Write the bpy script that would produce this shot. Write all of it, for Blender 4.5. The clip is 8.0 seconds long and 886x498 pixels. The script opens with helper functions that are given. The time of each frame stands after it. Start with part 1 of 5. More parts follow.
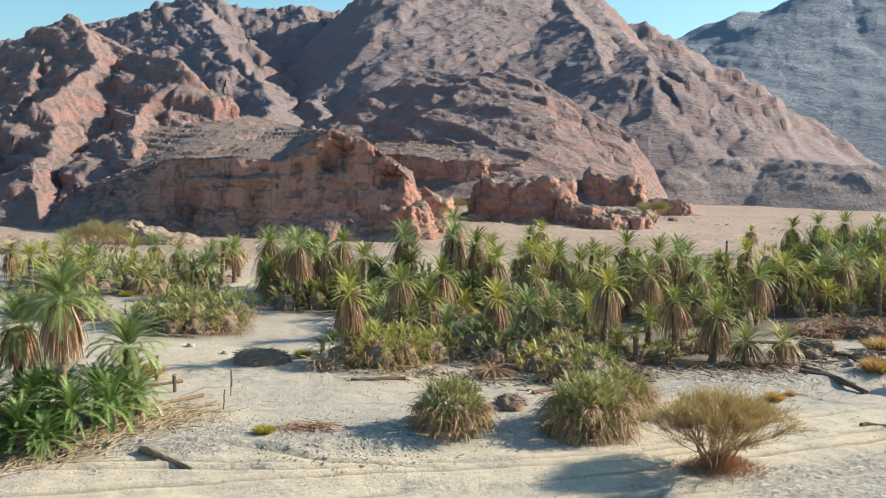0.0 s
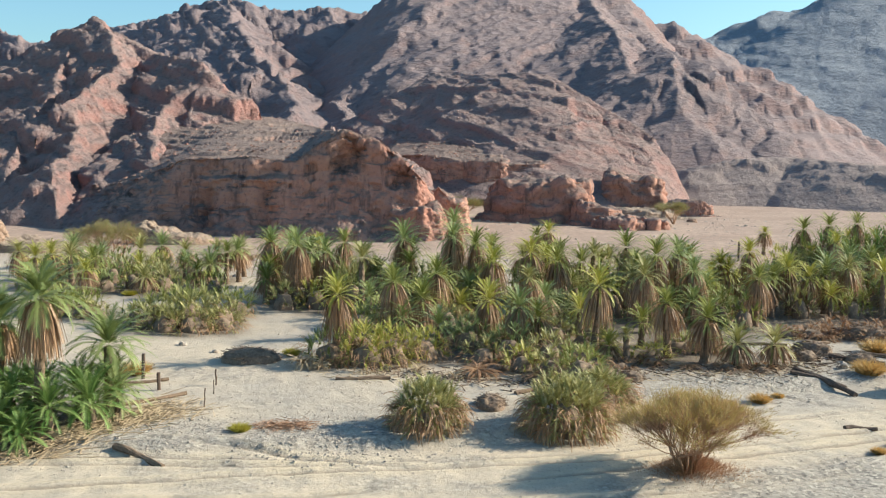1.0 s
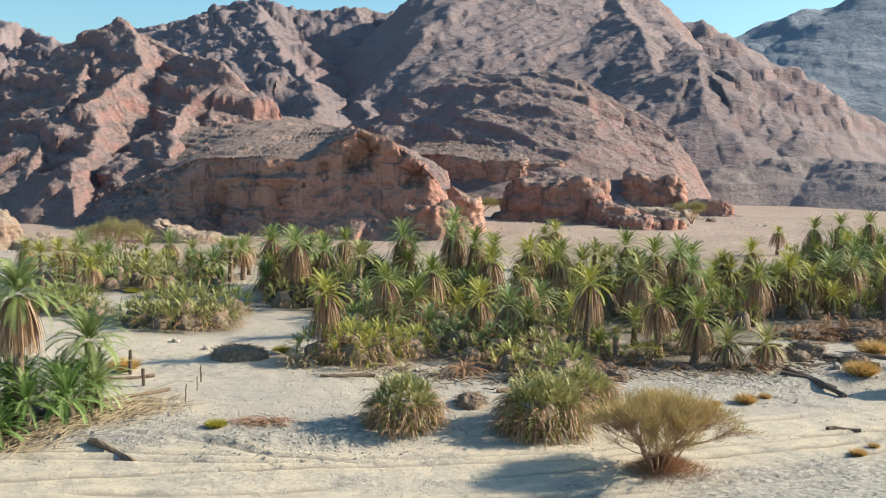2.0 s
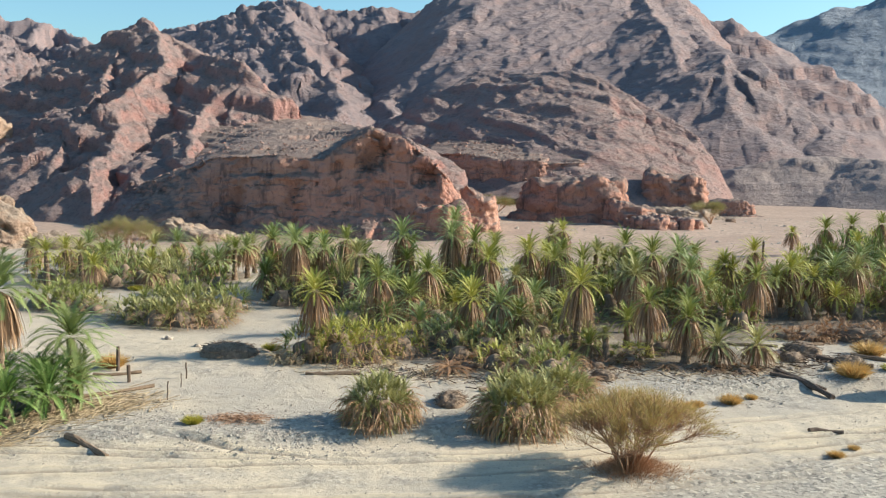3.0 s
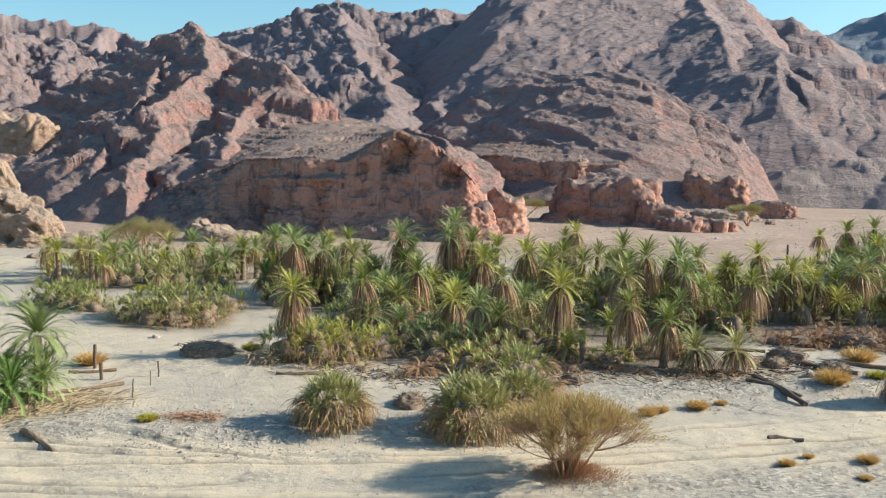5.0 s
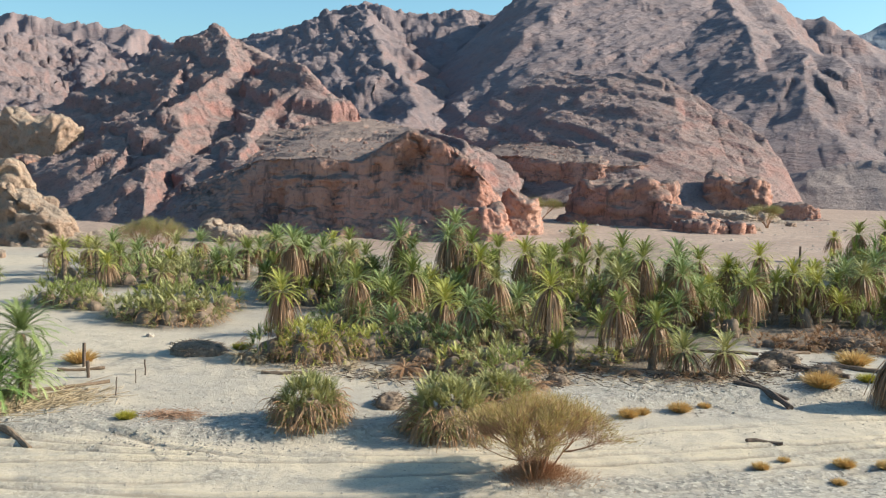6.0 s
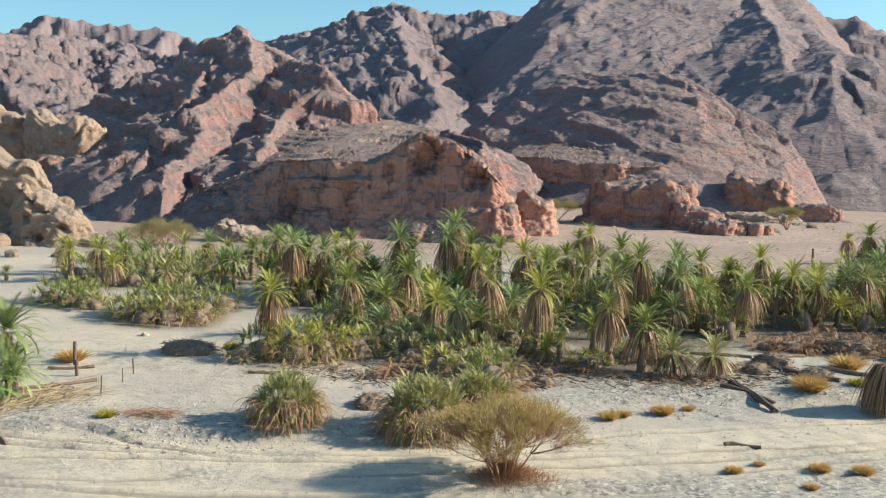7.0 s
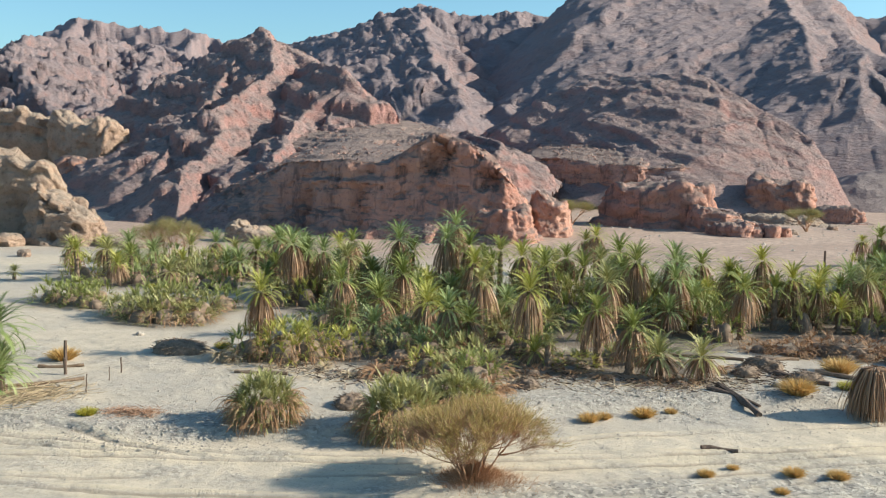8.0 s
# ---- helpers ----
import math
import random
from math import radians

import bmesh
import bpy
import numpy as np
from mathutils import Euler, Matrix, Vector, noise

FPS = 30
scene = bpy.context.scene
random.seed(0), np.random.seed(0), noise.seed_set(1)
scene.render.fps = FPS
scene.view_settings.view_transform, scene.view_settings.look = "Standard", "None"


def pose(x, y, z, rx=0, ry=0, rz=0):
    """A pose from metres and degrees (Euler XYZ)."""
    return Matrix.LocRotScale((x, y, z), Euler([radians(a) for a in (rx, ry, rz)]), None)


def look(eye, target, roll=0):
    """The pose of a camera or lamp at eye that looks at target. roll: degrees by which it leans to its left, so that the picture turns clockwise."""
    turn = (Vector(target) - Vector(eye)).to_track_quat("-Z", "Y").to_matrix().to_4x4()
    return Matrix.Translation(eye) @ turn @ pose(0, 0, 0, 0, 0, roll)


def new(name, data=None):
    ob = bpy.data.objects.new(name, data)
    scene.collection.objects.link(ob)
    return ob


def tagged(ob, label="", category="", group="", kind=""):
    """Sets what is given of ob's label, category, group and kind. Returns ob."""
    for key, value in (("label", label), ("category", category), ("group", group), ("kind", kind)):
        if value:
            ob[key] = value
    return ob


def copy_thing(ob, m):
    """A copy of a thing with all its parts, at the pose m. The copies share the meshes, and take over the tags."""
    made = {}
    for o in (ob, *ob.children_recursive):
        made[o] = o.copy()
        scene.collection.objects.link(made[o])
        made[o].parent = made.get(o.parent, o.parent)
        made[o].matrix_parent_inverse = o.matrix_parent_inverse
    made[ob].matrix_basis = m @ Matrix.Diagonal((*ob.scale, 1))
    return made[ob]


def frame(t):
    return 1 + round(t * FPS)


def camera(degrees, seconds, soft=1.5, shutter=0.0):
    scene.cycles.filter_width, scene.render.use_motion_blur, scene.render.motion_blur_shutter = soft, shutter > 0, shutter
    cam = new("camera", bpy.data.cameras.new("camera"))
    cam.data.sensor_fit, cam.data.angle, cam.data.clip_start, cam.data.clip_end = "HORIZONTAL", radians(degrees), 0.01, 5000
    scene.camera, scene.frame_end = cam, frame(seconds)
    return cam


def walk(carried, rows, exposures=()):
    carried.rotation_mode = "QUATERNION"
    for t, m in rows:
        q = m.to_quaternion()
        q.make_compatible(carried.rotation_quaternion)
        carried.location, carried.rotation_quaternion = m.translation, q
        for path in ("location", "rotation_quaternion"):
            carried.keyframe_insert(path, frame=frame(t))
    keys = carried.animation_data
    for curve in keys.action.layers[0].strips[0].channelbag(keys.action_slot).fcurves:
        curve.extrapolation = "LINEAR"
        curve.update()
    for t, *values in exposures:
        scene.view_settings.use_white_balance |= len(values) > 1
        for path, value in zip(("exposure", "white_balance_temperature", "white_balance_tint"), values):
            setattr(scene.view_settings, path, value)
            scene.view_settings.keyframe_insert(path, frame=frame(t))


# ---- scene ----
cam = camera(48.9, 8.0, soft=1.2)
METRES, EYE, TILT, LEAN, TURN = 22.0, 15.4, -5.8, -0.6, 0.0
ROWS = [
    (0.0, 0.0, 0.0, 0.0, -0.0, 0.0, 0.0),
    (0.5, 0.0617, -0.0009, -0.0011, 0.83, 0.01, -0.06),
    (1.0, 0.1237, -0.0007, -0.0027, 1.66, 0.05, -0.13),
    (1.5, 0.1859, 0.0007, -0.0044, 2.49, 0.04, -0.2),
    (3.0, 0.3709, 0.0116, -0.0086, 4.98, -0.01, -0.48),
    (3.5, 0.4329, 0.0161, -0.0072, 5.8, -0.0, -0.55),
    (4.0, 0.4958, 0.0208, -0.0051, 6.64, 0.01, -0.61),
    (4.5, 0.5585, 0.027, -0.0039, 7.48, 0.02, -0.69),
    (6.0, 0.7465, 0.0545, -0.0031, 10.01, 0.05, -0.97),
    (6.5, 0.8085, 0.0646, -0.0024, 10.86, 0.08, -1.07),
    (7.0, 0.8701, 0.0753, -0.0008, 11.7, 0.08, -1.15),
    (7.5, 0.931, 0.0875, 0.0002, 12.5, 0.09, -1.23),
    (8.0, 0.9923, 0.1009, 0.0019, 13.35, 0.1, -1.33),
]
walk(cam, [(t, pose(0, 0, EYE, TILT, LEAN, TURN) @ pose(METRES * x, METRES * y, METRES * z, 90 + pitch, roll, yaw)) for t, x, y, z, yaw, pitch, roll in ROWS],
     exposures=[(0.0, 0.84, 6700, 9), (8.0, 0.76, 6500, 8)])

# ---- world, sun ----
SUN_AZ, SUN_EL = 75.0, 27.0
world = bpy.data.worlds.new("world")
scene.world = world
world.use_nodes = True
wn = world.node_tree.nodes
wl = world.node_tree.links
wn.clear()
sky = wn.new("ShaderNodeTexSky")
sky.sky_type = "NISHITA"
sky.sun_disc = False
sky.sun_elevation, sky.sun_rotation = radians(SUN_EL), radians(SUN_AZ)
sky.altitude, sky.air_density, sky.dust_density, sky.ozone_density = 100, 1.0, 1.2, 2.5
background = wn.new("ShaderNodeBackground")
background.inputs["Strength"].default_value = 0.104
world_out = wn.new("ShaderNodeOutputWorld")
tint = wn.new("ShaderNodeMix")
tint.data_type, tint.blend_type = "RGBA", "MULTIPLY"
tint.inputs[0].default_value, tint.inputs[7].default_value = 1.0, (0.74, 1.0, 1.04, 1)
wl.new(sky.outputs["Color"], tint.inputs[6])
wl.new(tint.outputs[2], background.inputs["Color"])
wl.new(background.outputs["Background"], world_out.inputs["Surface"])
sun_data = bpy.data.lights.new("sun", "SUN")
sun_data.energy, sun_data.angle, sun_data.color = 5.0, radians(0.6), (1.0, 0.92, 0.78)
sun = new("sun", sun_data)
away = Vector((math.sin(radians(SUN_AZ)) * math.cos(radians(SUN_EL)), math.cos(radians(SUN_AZ)) * math.cos(radians(SUN_EL)), math.sin(radians(SUN_EL))))
sun.matrix_world = look(away * 300, (0, 0, 0))


# ---- noise and mesh helpers ----
def lattice(i, j, k, seed):
    h = (i * 374761393 + j * 668265263 + k * 2147483647 + seed * 974634791) & 0xFFFFFFFF
    h = ((h ^ (h >> 13)) * 1274126177) & 0xFFFFFFFF
    h = ((h ^ (h >> 16)) * 2246822519) & 0xFFFFFFFF
    return ((h ^ (h >> 15)) & 0xFFFFFF) / 16777215.0


def value_noise(x, y, z, seed=0, flat=False):
    """Value noise in 0..1 on arrays; flat: straight between its knots, for planes with sharp edges."""
    x, y, z = np.broadcast_arrays(x, y, z)
    fx, fy, fz = np.floor(x), np.floor(y), np.floor(z)
    i, j, k = fx.astype(np.int64), fy.astype(np.int64), fz.astype(np.int64)
    u, v, w = x - fx, y - fy, z - fz
    if not flat:
        u, v, w = (q * q * q * (q * (q * 6 - 15) + 10) for q in (u, v, w))
    total = 0.0
    for a in (0, 1):
        for b in (0, 1):
            for c in (0, 1):
                weight = (u if a else 1 - u) * (v if b else 1 - v) * (w if c else 1 - w)
                total = total + weight * lattice(i + a, j + b, k + c, seed)
    return total


def fbm(x, y, z, octaves=4, seed=0, gain=0.5):
    total, amp, norm = 0.0, 1.0, 0.0
    for o in range(octaves):
        total = total + amp * value_noise(x, y, z, seed + o * 17)
        norm += amp
        amp *= gain
        x, y, z = x * 2.03 + 11.3, y * 2.03 + 5.7, z * 2.03 + 3.1
    return total / norm - 0.5


def ridged(x, y, z, octaves=4, seed=0, gain=0.55):
    """Sharp crests and creases, about -0.5..0.5."""
    total, amp, norm = 0.0, 1.0, 0.0
    for o in range(octaves):
        n = 1 - np.abs(2 * value_noise(x, y, z, seed + o * 23) - 1)
        total = total + amp * n * n
        norm += amp
        amp *= gain
        x, y, z = x * 2.1 + 7.7, y * 2.1 + 2.9, z * 2.1 + 9.2
    return total / norm - 0.45


def billow(x, y, z, octaves=4, seed=0, gain=0.55):
    """Rounded lumps parted by sharp cracks, about -0.5..0.5."""
    total, amp, norm = 0.0, 1.0, 0.0
    for o in range(octaves):
        total = total + amp * np.minimum(1, 2.4 * np.abs(2 * value_noise(x, y, z, seed + o * 29) - 1))
        norm += amp
        amp *= gain
        x, y, z = x * 2.07 + 3.7, y * 2.07 + 8.9, z * 2.07 + 1.2
    return total / norm - 0.62


def facets(x, y, z, octaves=3, seed=0, gain=0.5):
    """Broken planes that meet in sharp ribs, about -0.5..0.5."""
    total, amp, norm = 0.0, 1.0, 0.0
    for o in range(octaves):
        total = total + amp * (1 - np.abs(2 * value_noise(x, y, z, seed + o * 13, True) - 1) * 1.6)
        norm += amp
        amp *= gain
        x, y, z = 1.7 * x + 0.9 * y + 4.1, 1.7 * y - 0.9 * x + 6.3, z * 1.95 + 2.2
    return total / norm - 0.45


def crests(x, y, z, octaves=5, seed=0, gain=0.52):
    """Branching sharp crests: each octave adds its ridges where the one before it stands high. About -0.5..0.5."""
    total, amp, norm, weight = 0.0, 1.0, 0.0, 1.0
    for o in range(octaves):
        n = (1 - np.abs(2 * value_noise(x, y, z, seed + o * 19) - 1)) ** 2 * weight
        weight = np.clip(1.8 * n, 0, 1)
        total = total + amp * n
        norm += amp
        amp *= gain
        x, y, z = 1.62 * x + 1.3 * y + 3.1, 1.62 * y - 1.3 * x + 8.4, z * 2.08 + 5.2
    return 1.4 * total / norm - 0.5


def smooth(a, b, t):
    s = np.clip((t - a) / (b - a), 0, 1)
    return s * s * (3 - 2 * s)


def grid_mesh(name, P, material, wrap=False, cut=None):
    """A mesh of quads over the array P (rows, columns, 3); cut: mask of vertices to leave out."""
    n, m = P.shape[:2]
    idx = np.arange(n * m).reshape(n, m)
    if wrap:
        idx = np.concatenate([idx, idx[:, :1]], axis=1)
    quads = np.stack([idx[:-1, :-1], idx[:-1, 1:], idx[1:, 1:], idx[1:, :-1]], axis=-1).reshape(-1, 4)
    verts = P.reshape(-1, 3)
    if cut is not None:
        gone = cut.reshape(-1)
        quads = quads[~gone[quads].all(axis=1)]
        used = np.unique(quads)
        back = np.zeros(len(verts), dtype=np.int64)
        back[used] = np.arange(len(used))
        verts, quads = verts[used], back[quads]
    me = bpy.data.meshes.new(name)
    me.vertices.add(len(verts))
    me.vertices.foreach_set("co", verts.astype(np.float32).ravel())
    me.loops.add(len(quads) * 4)
    me.loops.foreach_set("vertex_index", quads.astype(np.int32).ravel())
    me.polygons.add(len(quads))
    me.polygons.foreach_set("loop_start", np.arange(0, len(quads) * 4, 4, dtype=np.int32))
    me.update(calc_edges=True)
    me.polygons.foreach_set("use_smooth", np.ones(len(quads), dtype=bool))
    me.materials.append(material)
    return me


def normals_of(P):
    du = np.gradient(P, axis=1)
    dv = np.gradient(P, axis=0)
    n = np.cross(du, dv)
    return n / (np.linalg.norm(n, axis=2, keepdims=True) + 1e-9)


def resample(points, n):
    """n points along a polyline, evenly by length, rounded at the bends."""
    p = np.array(points, dtype=float)
    s = np.concatenate([[0], np.cumsum(np.linalg.norm(np.diff(p, axis=0), axis=1))])
    t = np.linspace(0, s[-1], n)
    q = np.stack([np.interp(t, s, p[:, k]) for k in range(3)], axis=1)
    return q


def tri_mesh(name, verts, faces, materials, slots=None, flat=False):
    me = bpy.data.meshes.new(name)
    me.from_pydata([tuple(v) for v in verts], [], faces)
    for material in materials:
        me.materials.append(material)
    if slots is not None:
        me.polygons.foreach_set("material_index", np.array(slots, dtype=np.int32))
    if not flat:
        me.polygons.foreach_set("use_smooth", np.ones(len(faces), dtype=bool))
    me.update()
    return me


def part(name, me, parent, label=""):
    ob = new(name, me)
    ob.parent = parent
    return tagged(ob, label)


# ---- materials ----
def material(name):
    mat = bpy.data.materials.new(name)
    mat.use_nodes = True
    nodes, links = mat.node_tree.nodes, mat.node_tree.links
    shader = nodes["Principled BSDF"]
    shader.inputs["Specular IOR Level"].default_value = 0.25
    return mat, nodes, links, shader


def noise_node(nodes, links, coords, scale, detail=6.0, rough=0.6, stretch=(1, 1, 1), turn=(0, 0, 0)):
    mapping = nodes.new("ShaderNodeMapping")
    mapping.inputs["Scale"].default_value = stretch
    mapping.inputs["Rotation"].default_value = [radians(a) for a in turn]
    links.new(coords, mapping.inputs["Vector"])
    tex = nodes.new("ShaderNodeTexNoise")
    tex.inputs["Scale"].default_value, tex.inputs["Detail"].default_value, tex.inputs["Roughness"].default_value = scale, detail, rough
    links.new(mapping.outputs["Vector"], tex.inputs["Vector"])
    return tex.outputs["Fac"]


def ramp(nodes, links, fac, stops):
    node = nodes.new("ShaderNodeValToRGB")
    while len(node.color_ramp.elements) < len(stops):
        node.color_ramp.elements.new(0.5)
    for element, (pos, col) in zip(node.color_ramp.elements, stops):
        element.position = pos
        element.color = (*col, 1) if len(col) == 3 else col
    links.new(fac, node.inputs["Fac"])
    return node.outputs["Color"]


def mix(nodes, links, fac, a, b, blend="MIX"):
    node = nodes.new("ShaderNodeMix")
    node.data_type, node.blend_type = "RGBA", blend
    for socket, value in ((node.inputs[0], fac), (node.inputs[6], a), (node.inputs[7], b)):
        if isinstance(value, (int, float)):
            socket.default_value = value
        elif isinstance(value, tuple):
            socket.default_value = (*value, 1)
        else:
            links.new(value, socket)
    return node.outputs[2]


def map_range(nodes, links, value, a, b, c=0.0, d=1.0):
    node = nodes.new("ShaderNodeMapRange")
    for k, q in ((1, a), (2, b), (3, c), (4, d)):
        node.inputs[k].default_value = q
    links.new(value, node.inputs[0])
    return node.outputs[0]


def bump(nodes, links, shader, height, strength, distance, below=None):
    node = nodes.new("ShaderNodeBump")
    node.inputs["Strength"].default_value, node.inputs["Distance"].default_value = strength, distance
    links.new(height, node.inputs["Height"])
    if below is not None:
        links.new(below, node.inputs["Normal"])
    links.new(node.outputs["Normal"], shader.inputs["Normal"])
    return node.outputs["Normal"]


def rock_material(name, face_a, face_b, flat_col, dark, grain, stretch=(1, 1, 1), turn=(0, 0, 0), streak=0.0, relief=0.5):
    """Weathered rock: two face colours in patches, greyer rubble where it lies flatter, dark pits, speckle and varnish."""
    mat, nodes, links, shader = material(name)
    co = nodes.new("ShaderNodeTexCoord").outputs["Object"]
    big = noise_node(nodes, links, co, 0.03 * grain, 5, 0.6, stretch, turn)
    mid = noise_node(nodes, links, co, 0.2 * grain, 9, 0.68, stretch, turn)
    fine = noise_node(nodes, links, co, 1.1 * grain, 8, 0.75, stretch, turn)
    face = mix(nodes, links, map_range(nodes, links, big, 0.35, 0.65), face_a, face_b)
    up = nodes.new("ShaderNodeSeparateXYZ")
    links.new(nodes.new("ShaderNodeNewGeometry").outputs["Normal"], up.inputs[0])
    level = nodes.new("ShaderNodeMath")
    level.operation = "MULTIPLY_ADD"
    links.new(mid, level.inputs[0])
    level.inputs[1].default_value = 0.7
    links.new(up.outputs["Z"], level.inputs[2])
    col = mix(nodes, links, map_range(nodes, links, level.outputs[0], 0.72, 1.25), face, flat_col)
    col = mix(nodes, links, map_range(nodes, links, mid, 0.50, 0.74, 0, 0.7), col, dark)
    col = mix(nodes, links, map_range(nodes, links, fine, 0.54, 0.66, 0.0, 0.75), col, dark)
    col = mix(nodes, links, map_range(nodes, links, fine, 0.44, 0.30, 0.0, 0.2), col, (0.58, 0.46, 0.38))
    if streak:
        lines = noise_node(nodes, links, co, 0.6, 6, 0.65, (1, 1, 0.10))
        col = mix(nodes, links, map_range(nodes, links, lines, 0.53, 0.66, 0, streak), col, dark)
    links.new(col, shader.inputs["Base Color"])
    shader.inputs["Roughness"].default_value = 0.92
    crack = nodes.new("ShaderNodeTexVoronoi")
    crack.feature = "DISTANCE_TO_EDGE"
    crack.inputs["Scale"].default_value = 0.35 * grain
    warp = nodes.new("ShaderNodeTexNoise")
    warp.inputs["Scale"].default_value = 0.5 * grain
    links.new(co, warp.inputs["Vector"])
    shifted = nodes.new("ShaderNodeVectorMath")
    shifted.operation = "MULTIPLY_ADD"
    links.new(warp.outputs["Color"], shifted.inputs[0])
    shifted.inputs[1].default_value = (4.0 / grain,) * 3
    links.new(co, shifted.inputs[2])
    links.new(shifted.outputs[0], crack.inputs["Vector"])
    first = bump(nodes, links, shader, map_range(nodes, links, crack.outputs["Distance"], 0.0, 0.35), 0.22, 0.9 * relief / grain)
    second = bump(nodes, links, shader, mid, 1.0, 2.4 * relief / grain, first)
    bump(nodes, links, shader, fine, 0.8, 0.5 * relief / grain, second)
    return mat


ROCK_NEAR = rock_material("weathered_sandstone", (0.475, 0.27, 0.20), (0.465, 0.222, 0.165), (0.225, 0.172, 0.148), (0.14, 0.095, 0.088), 1.0, streak=0.8, relief=0.55)
ROCK_PALE = rock_material("pale_sandstone", (0.475, 0.34, 0.25), (0.435, 0.288, 0.21), (0.40, 0.312, 0.242), (0.17, 0.12, 0.094), 1.2, relief=1.0)
ROCK_HILL = rock_material("hill_rock", (0.372, 0.23, 0.208), (0.425, 0.214, 0.184), (0.308, 0.23, 0.212), (0.135, 0.103, 0.103), 0.95, (1, 1, 1.6), (0, 18, 0), relief=1.1)
# Extra blue and softened darks put distance haze into these base colours.
ROCK_MOUNTAIN_HAZED = rock_material("hazed_mountain_rock", (0.272, 0.195, 0.19), (0.308, 0.183, 0.166), (0.255, 0.203, 0.203), (0.165, 0.132, 0.14), 0.45, (0.45, 1, 1.8), (0, 32, 0), relief=0.9)
ROCK_DARK = rock_material("dark_gravelly_rock", (0.285, 0.212, 0.19), (0.305, 0.205, 0.175), (0.28, 0.225, 0.205), (0.15, 0.117, 0.112), 0.9)
# The blue-grey is aerial haze painted into the colour of the farthest mountain.
ROCK_FAR_HAZED = rock_material("hazed_far_rock", (0.24, 0.275, 0.32), (0.25, 0.27, 0.31), (0.25, 0.28, 0.32), (0.215, 0.242, 0.28), 0.1, relief=0.8)


def ground_material():
    mat, nodes, links, shader = material("wadi_gravel")
    co = nodes.new("ShaderNodeTexCoord").outputs["Object"]
    big = noise_node(nodes, links, co, 0.07, 4, 0.55)
    mid = noise_node(nodes, links, co, 0.9, 6, 0.65)
    fine = noise_node(nodes, links, co, 7.0, 6, 0.75)
    col = mix(nodes, links, map_range(nodes, links, big, 0.40, 0.58), (0.51, 0.435, 0.335), (0.41, 0.365, 0.305))
    track = nodes.new("ShaderNodeAttribute")
    track.attribute_name = "track"
    blend = nodes.new("ShaderNodeMath")
    blend.operation = "MULTIPLY"
    links.new(track.outputs["Fac"], blend.inputs[0])
    links.new(map_range(nodes, links, mid, 0.25, 0.6, 0.9, 0.35), blend.inputs[1])
    col = mix(nodes, links, blend.outputs[0], col, (0.61, 0.51, 0.375))
    col = mix(nodes, links, map_range(nodes, links, mid, 0.45, 0.7, 0, 0.45), col, (0.34, 0.295, 0.235))
    col = mix(nodes, links, map_range(nodes, links, fine, 0.52, 0.68, 0, 0.55), col, (0.24, 0.205, 0.165))
    # Rut grooves take a darker tone, their raised edges a paler one.
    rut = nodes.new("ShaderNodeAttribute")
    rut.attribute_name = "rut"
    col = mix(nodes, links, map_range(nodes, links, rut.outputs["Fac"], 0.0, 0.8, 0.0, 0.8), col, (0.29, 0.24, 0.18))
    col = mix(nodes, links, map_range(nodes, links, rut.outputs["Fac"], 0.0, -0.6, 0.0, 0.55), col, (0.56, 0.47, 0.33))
    gravel = nodes.new("ShaderNodeAttribute")
    gravel.attribute_name = "gravel"
    pebbles = nodes.new("ShaderNodeTexVoronoi")
    pebbles.inputs["Scale"].default_value, pebbles.inputs["Randomness"].default_value = 5.5, 1.0
    links.new(co, pebbles.inputs["Vector"])
    tone = nodes.new("ShaderNodeSeparateColor")
    links.new(pebbles.outputs["Color"], tone.inputs[0])
    stones = ramp(nodes, links, tone.outputs[0], [(0.0, (0.15, 0.138, 0.122)), (0.35, (0.29, 0.268, 0.235)), (0.75, (0.37, 0.335, 0.285)), (1.0, (0.52, 0.475, 0.40))])
    lie = nodes.new("ShaderNodeMath")
    lie.operation = "MULTIPLY"
    links.new(gravel.outputs["Fac"], lie.inputs[0])
    links.new(map_range(nodes, links, mid, 0.35, 0.55, 0.35, 0.95), lie.inputs[1])
    col = mix(nodes, links, lie.outputs[0], col, stones)
    sand = nodes.new("ShaderNodeAttribute")
    sand.attribute_name = "sand"
    col = mix(nodes, links, sand.outputs["Fac"], col, mix(nodes, links, map_range(nodes, links, mid, 0.38, 0.62), mix(nodes, links, map_range(nodes, links, big, 0.4, 0.6), (0.45, 0.33, 0.255), (0.37, 0.262, 0.205)), (0.27, 0.205, 0.168)))
    litter = nodes.new("ShaderNodeAttribute")
    litter.attribute_name = "litter"
    scraps = nodes.new("ShaderNodeMath")
    scraps.operation = "MULTIPLY"
    links.new(litter.outputs["Fac"], scraps.inputs[0])
    links.new(map_range(nodes, links, fine, 0.35, 0.6, 0.55, 1.0), scraps.inputs[1])
    col = mix(nodes, links, scraps.outputs[0], col, (0.085, 0.06, 0.042))
    links.new(col, shader.inputs["Base Color"])
    shader.inputs["Roughness"].default_value = 0.95
    first = bump(nodes, links, shader, mid, 1.0, 0.14)
    bump(nodes, links, shader, fine, 1.0, 0.06, first)
    return mat


GROUND = ground_material()


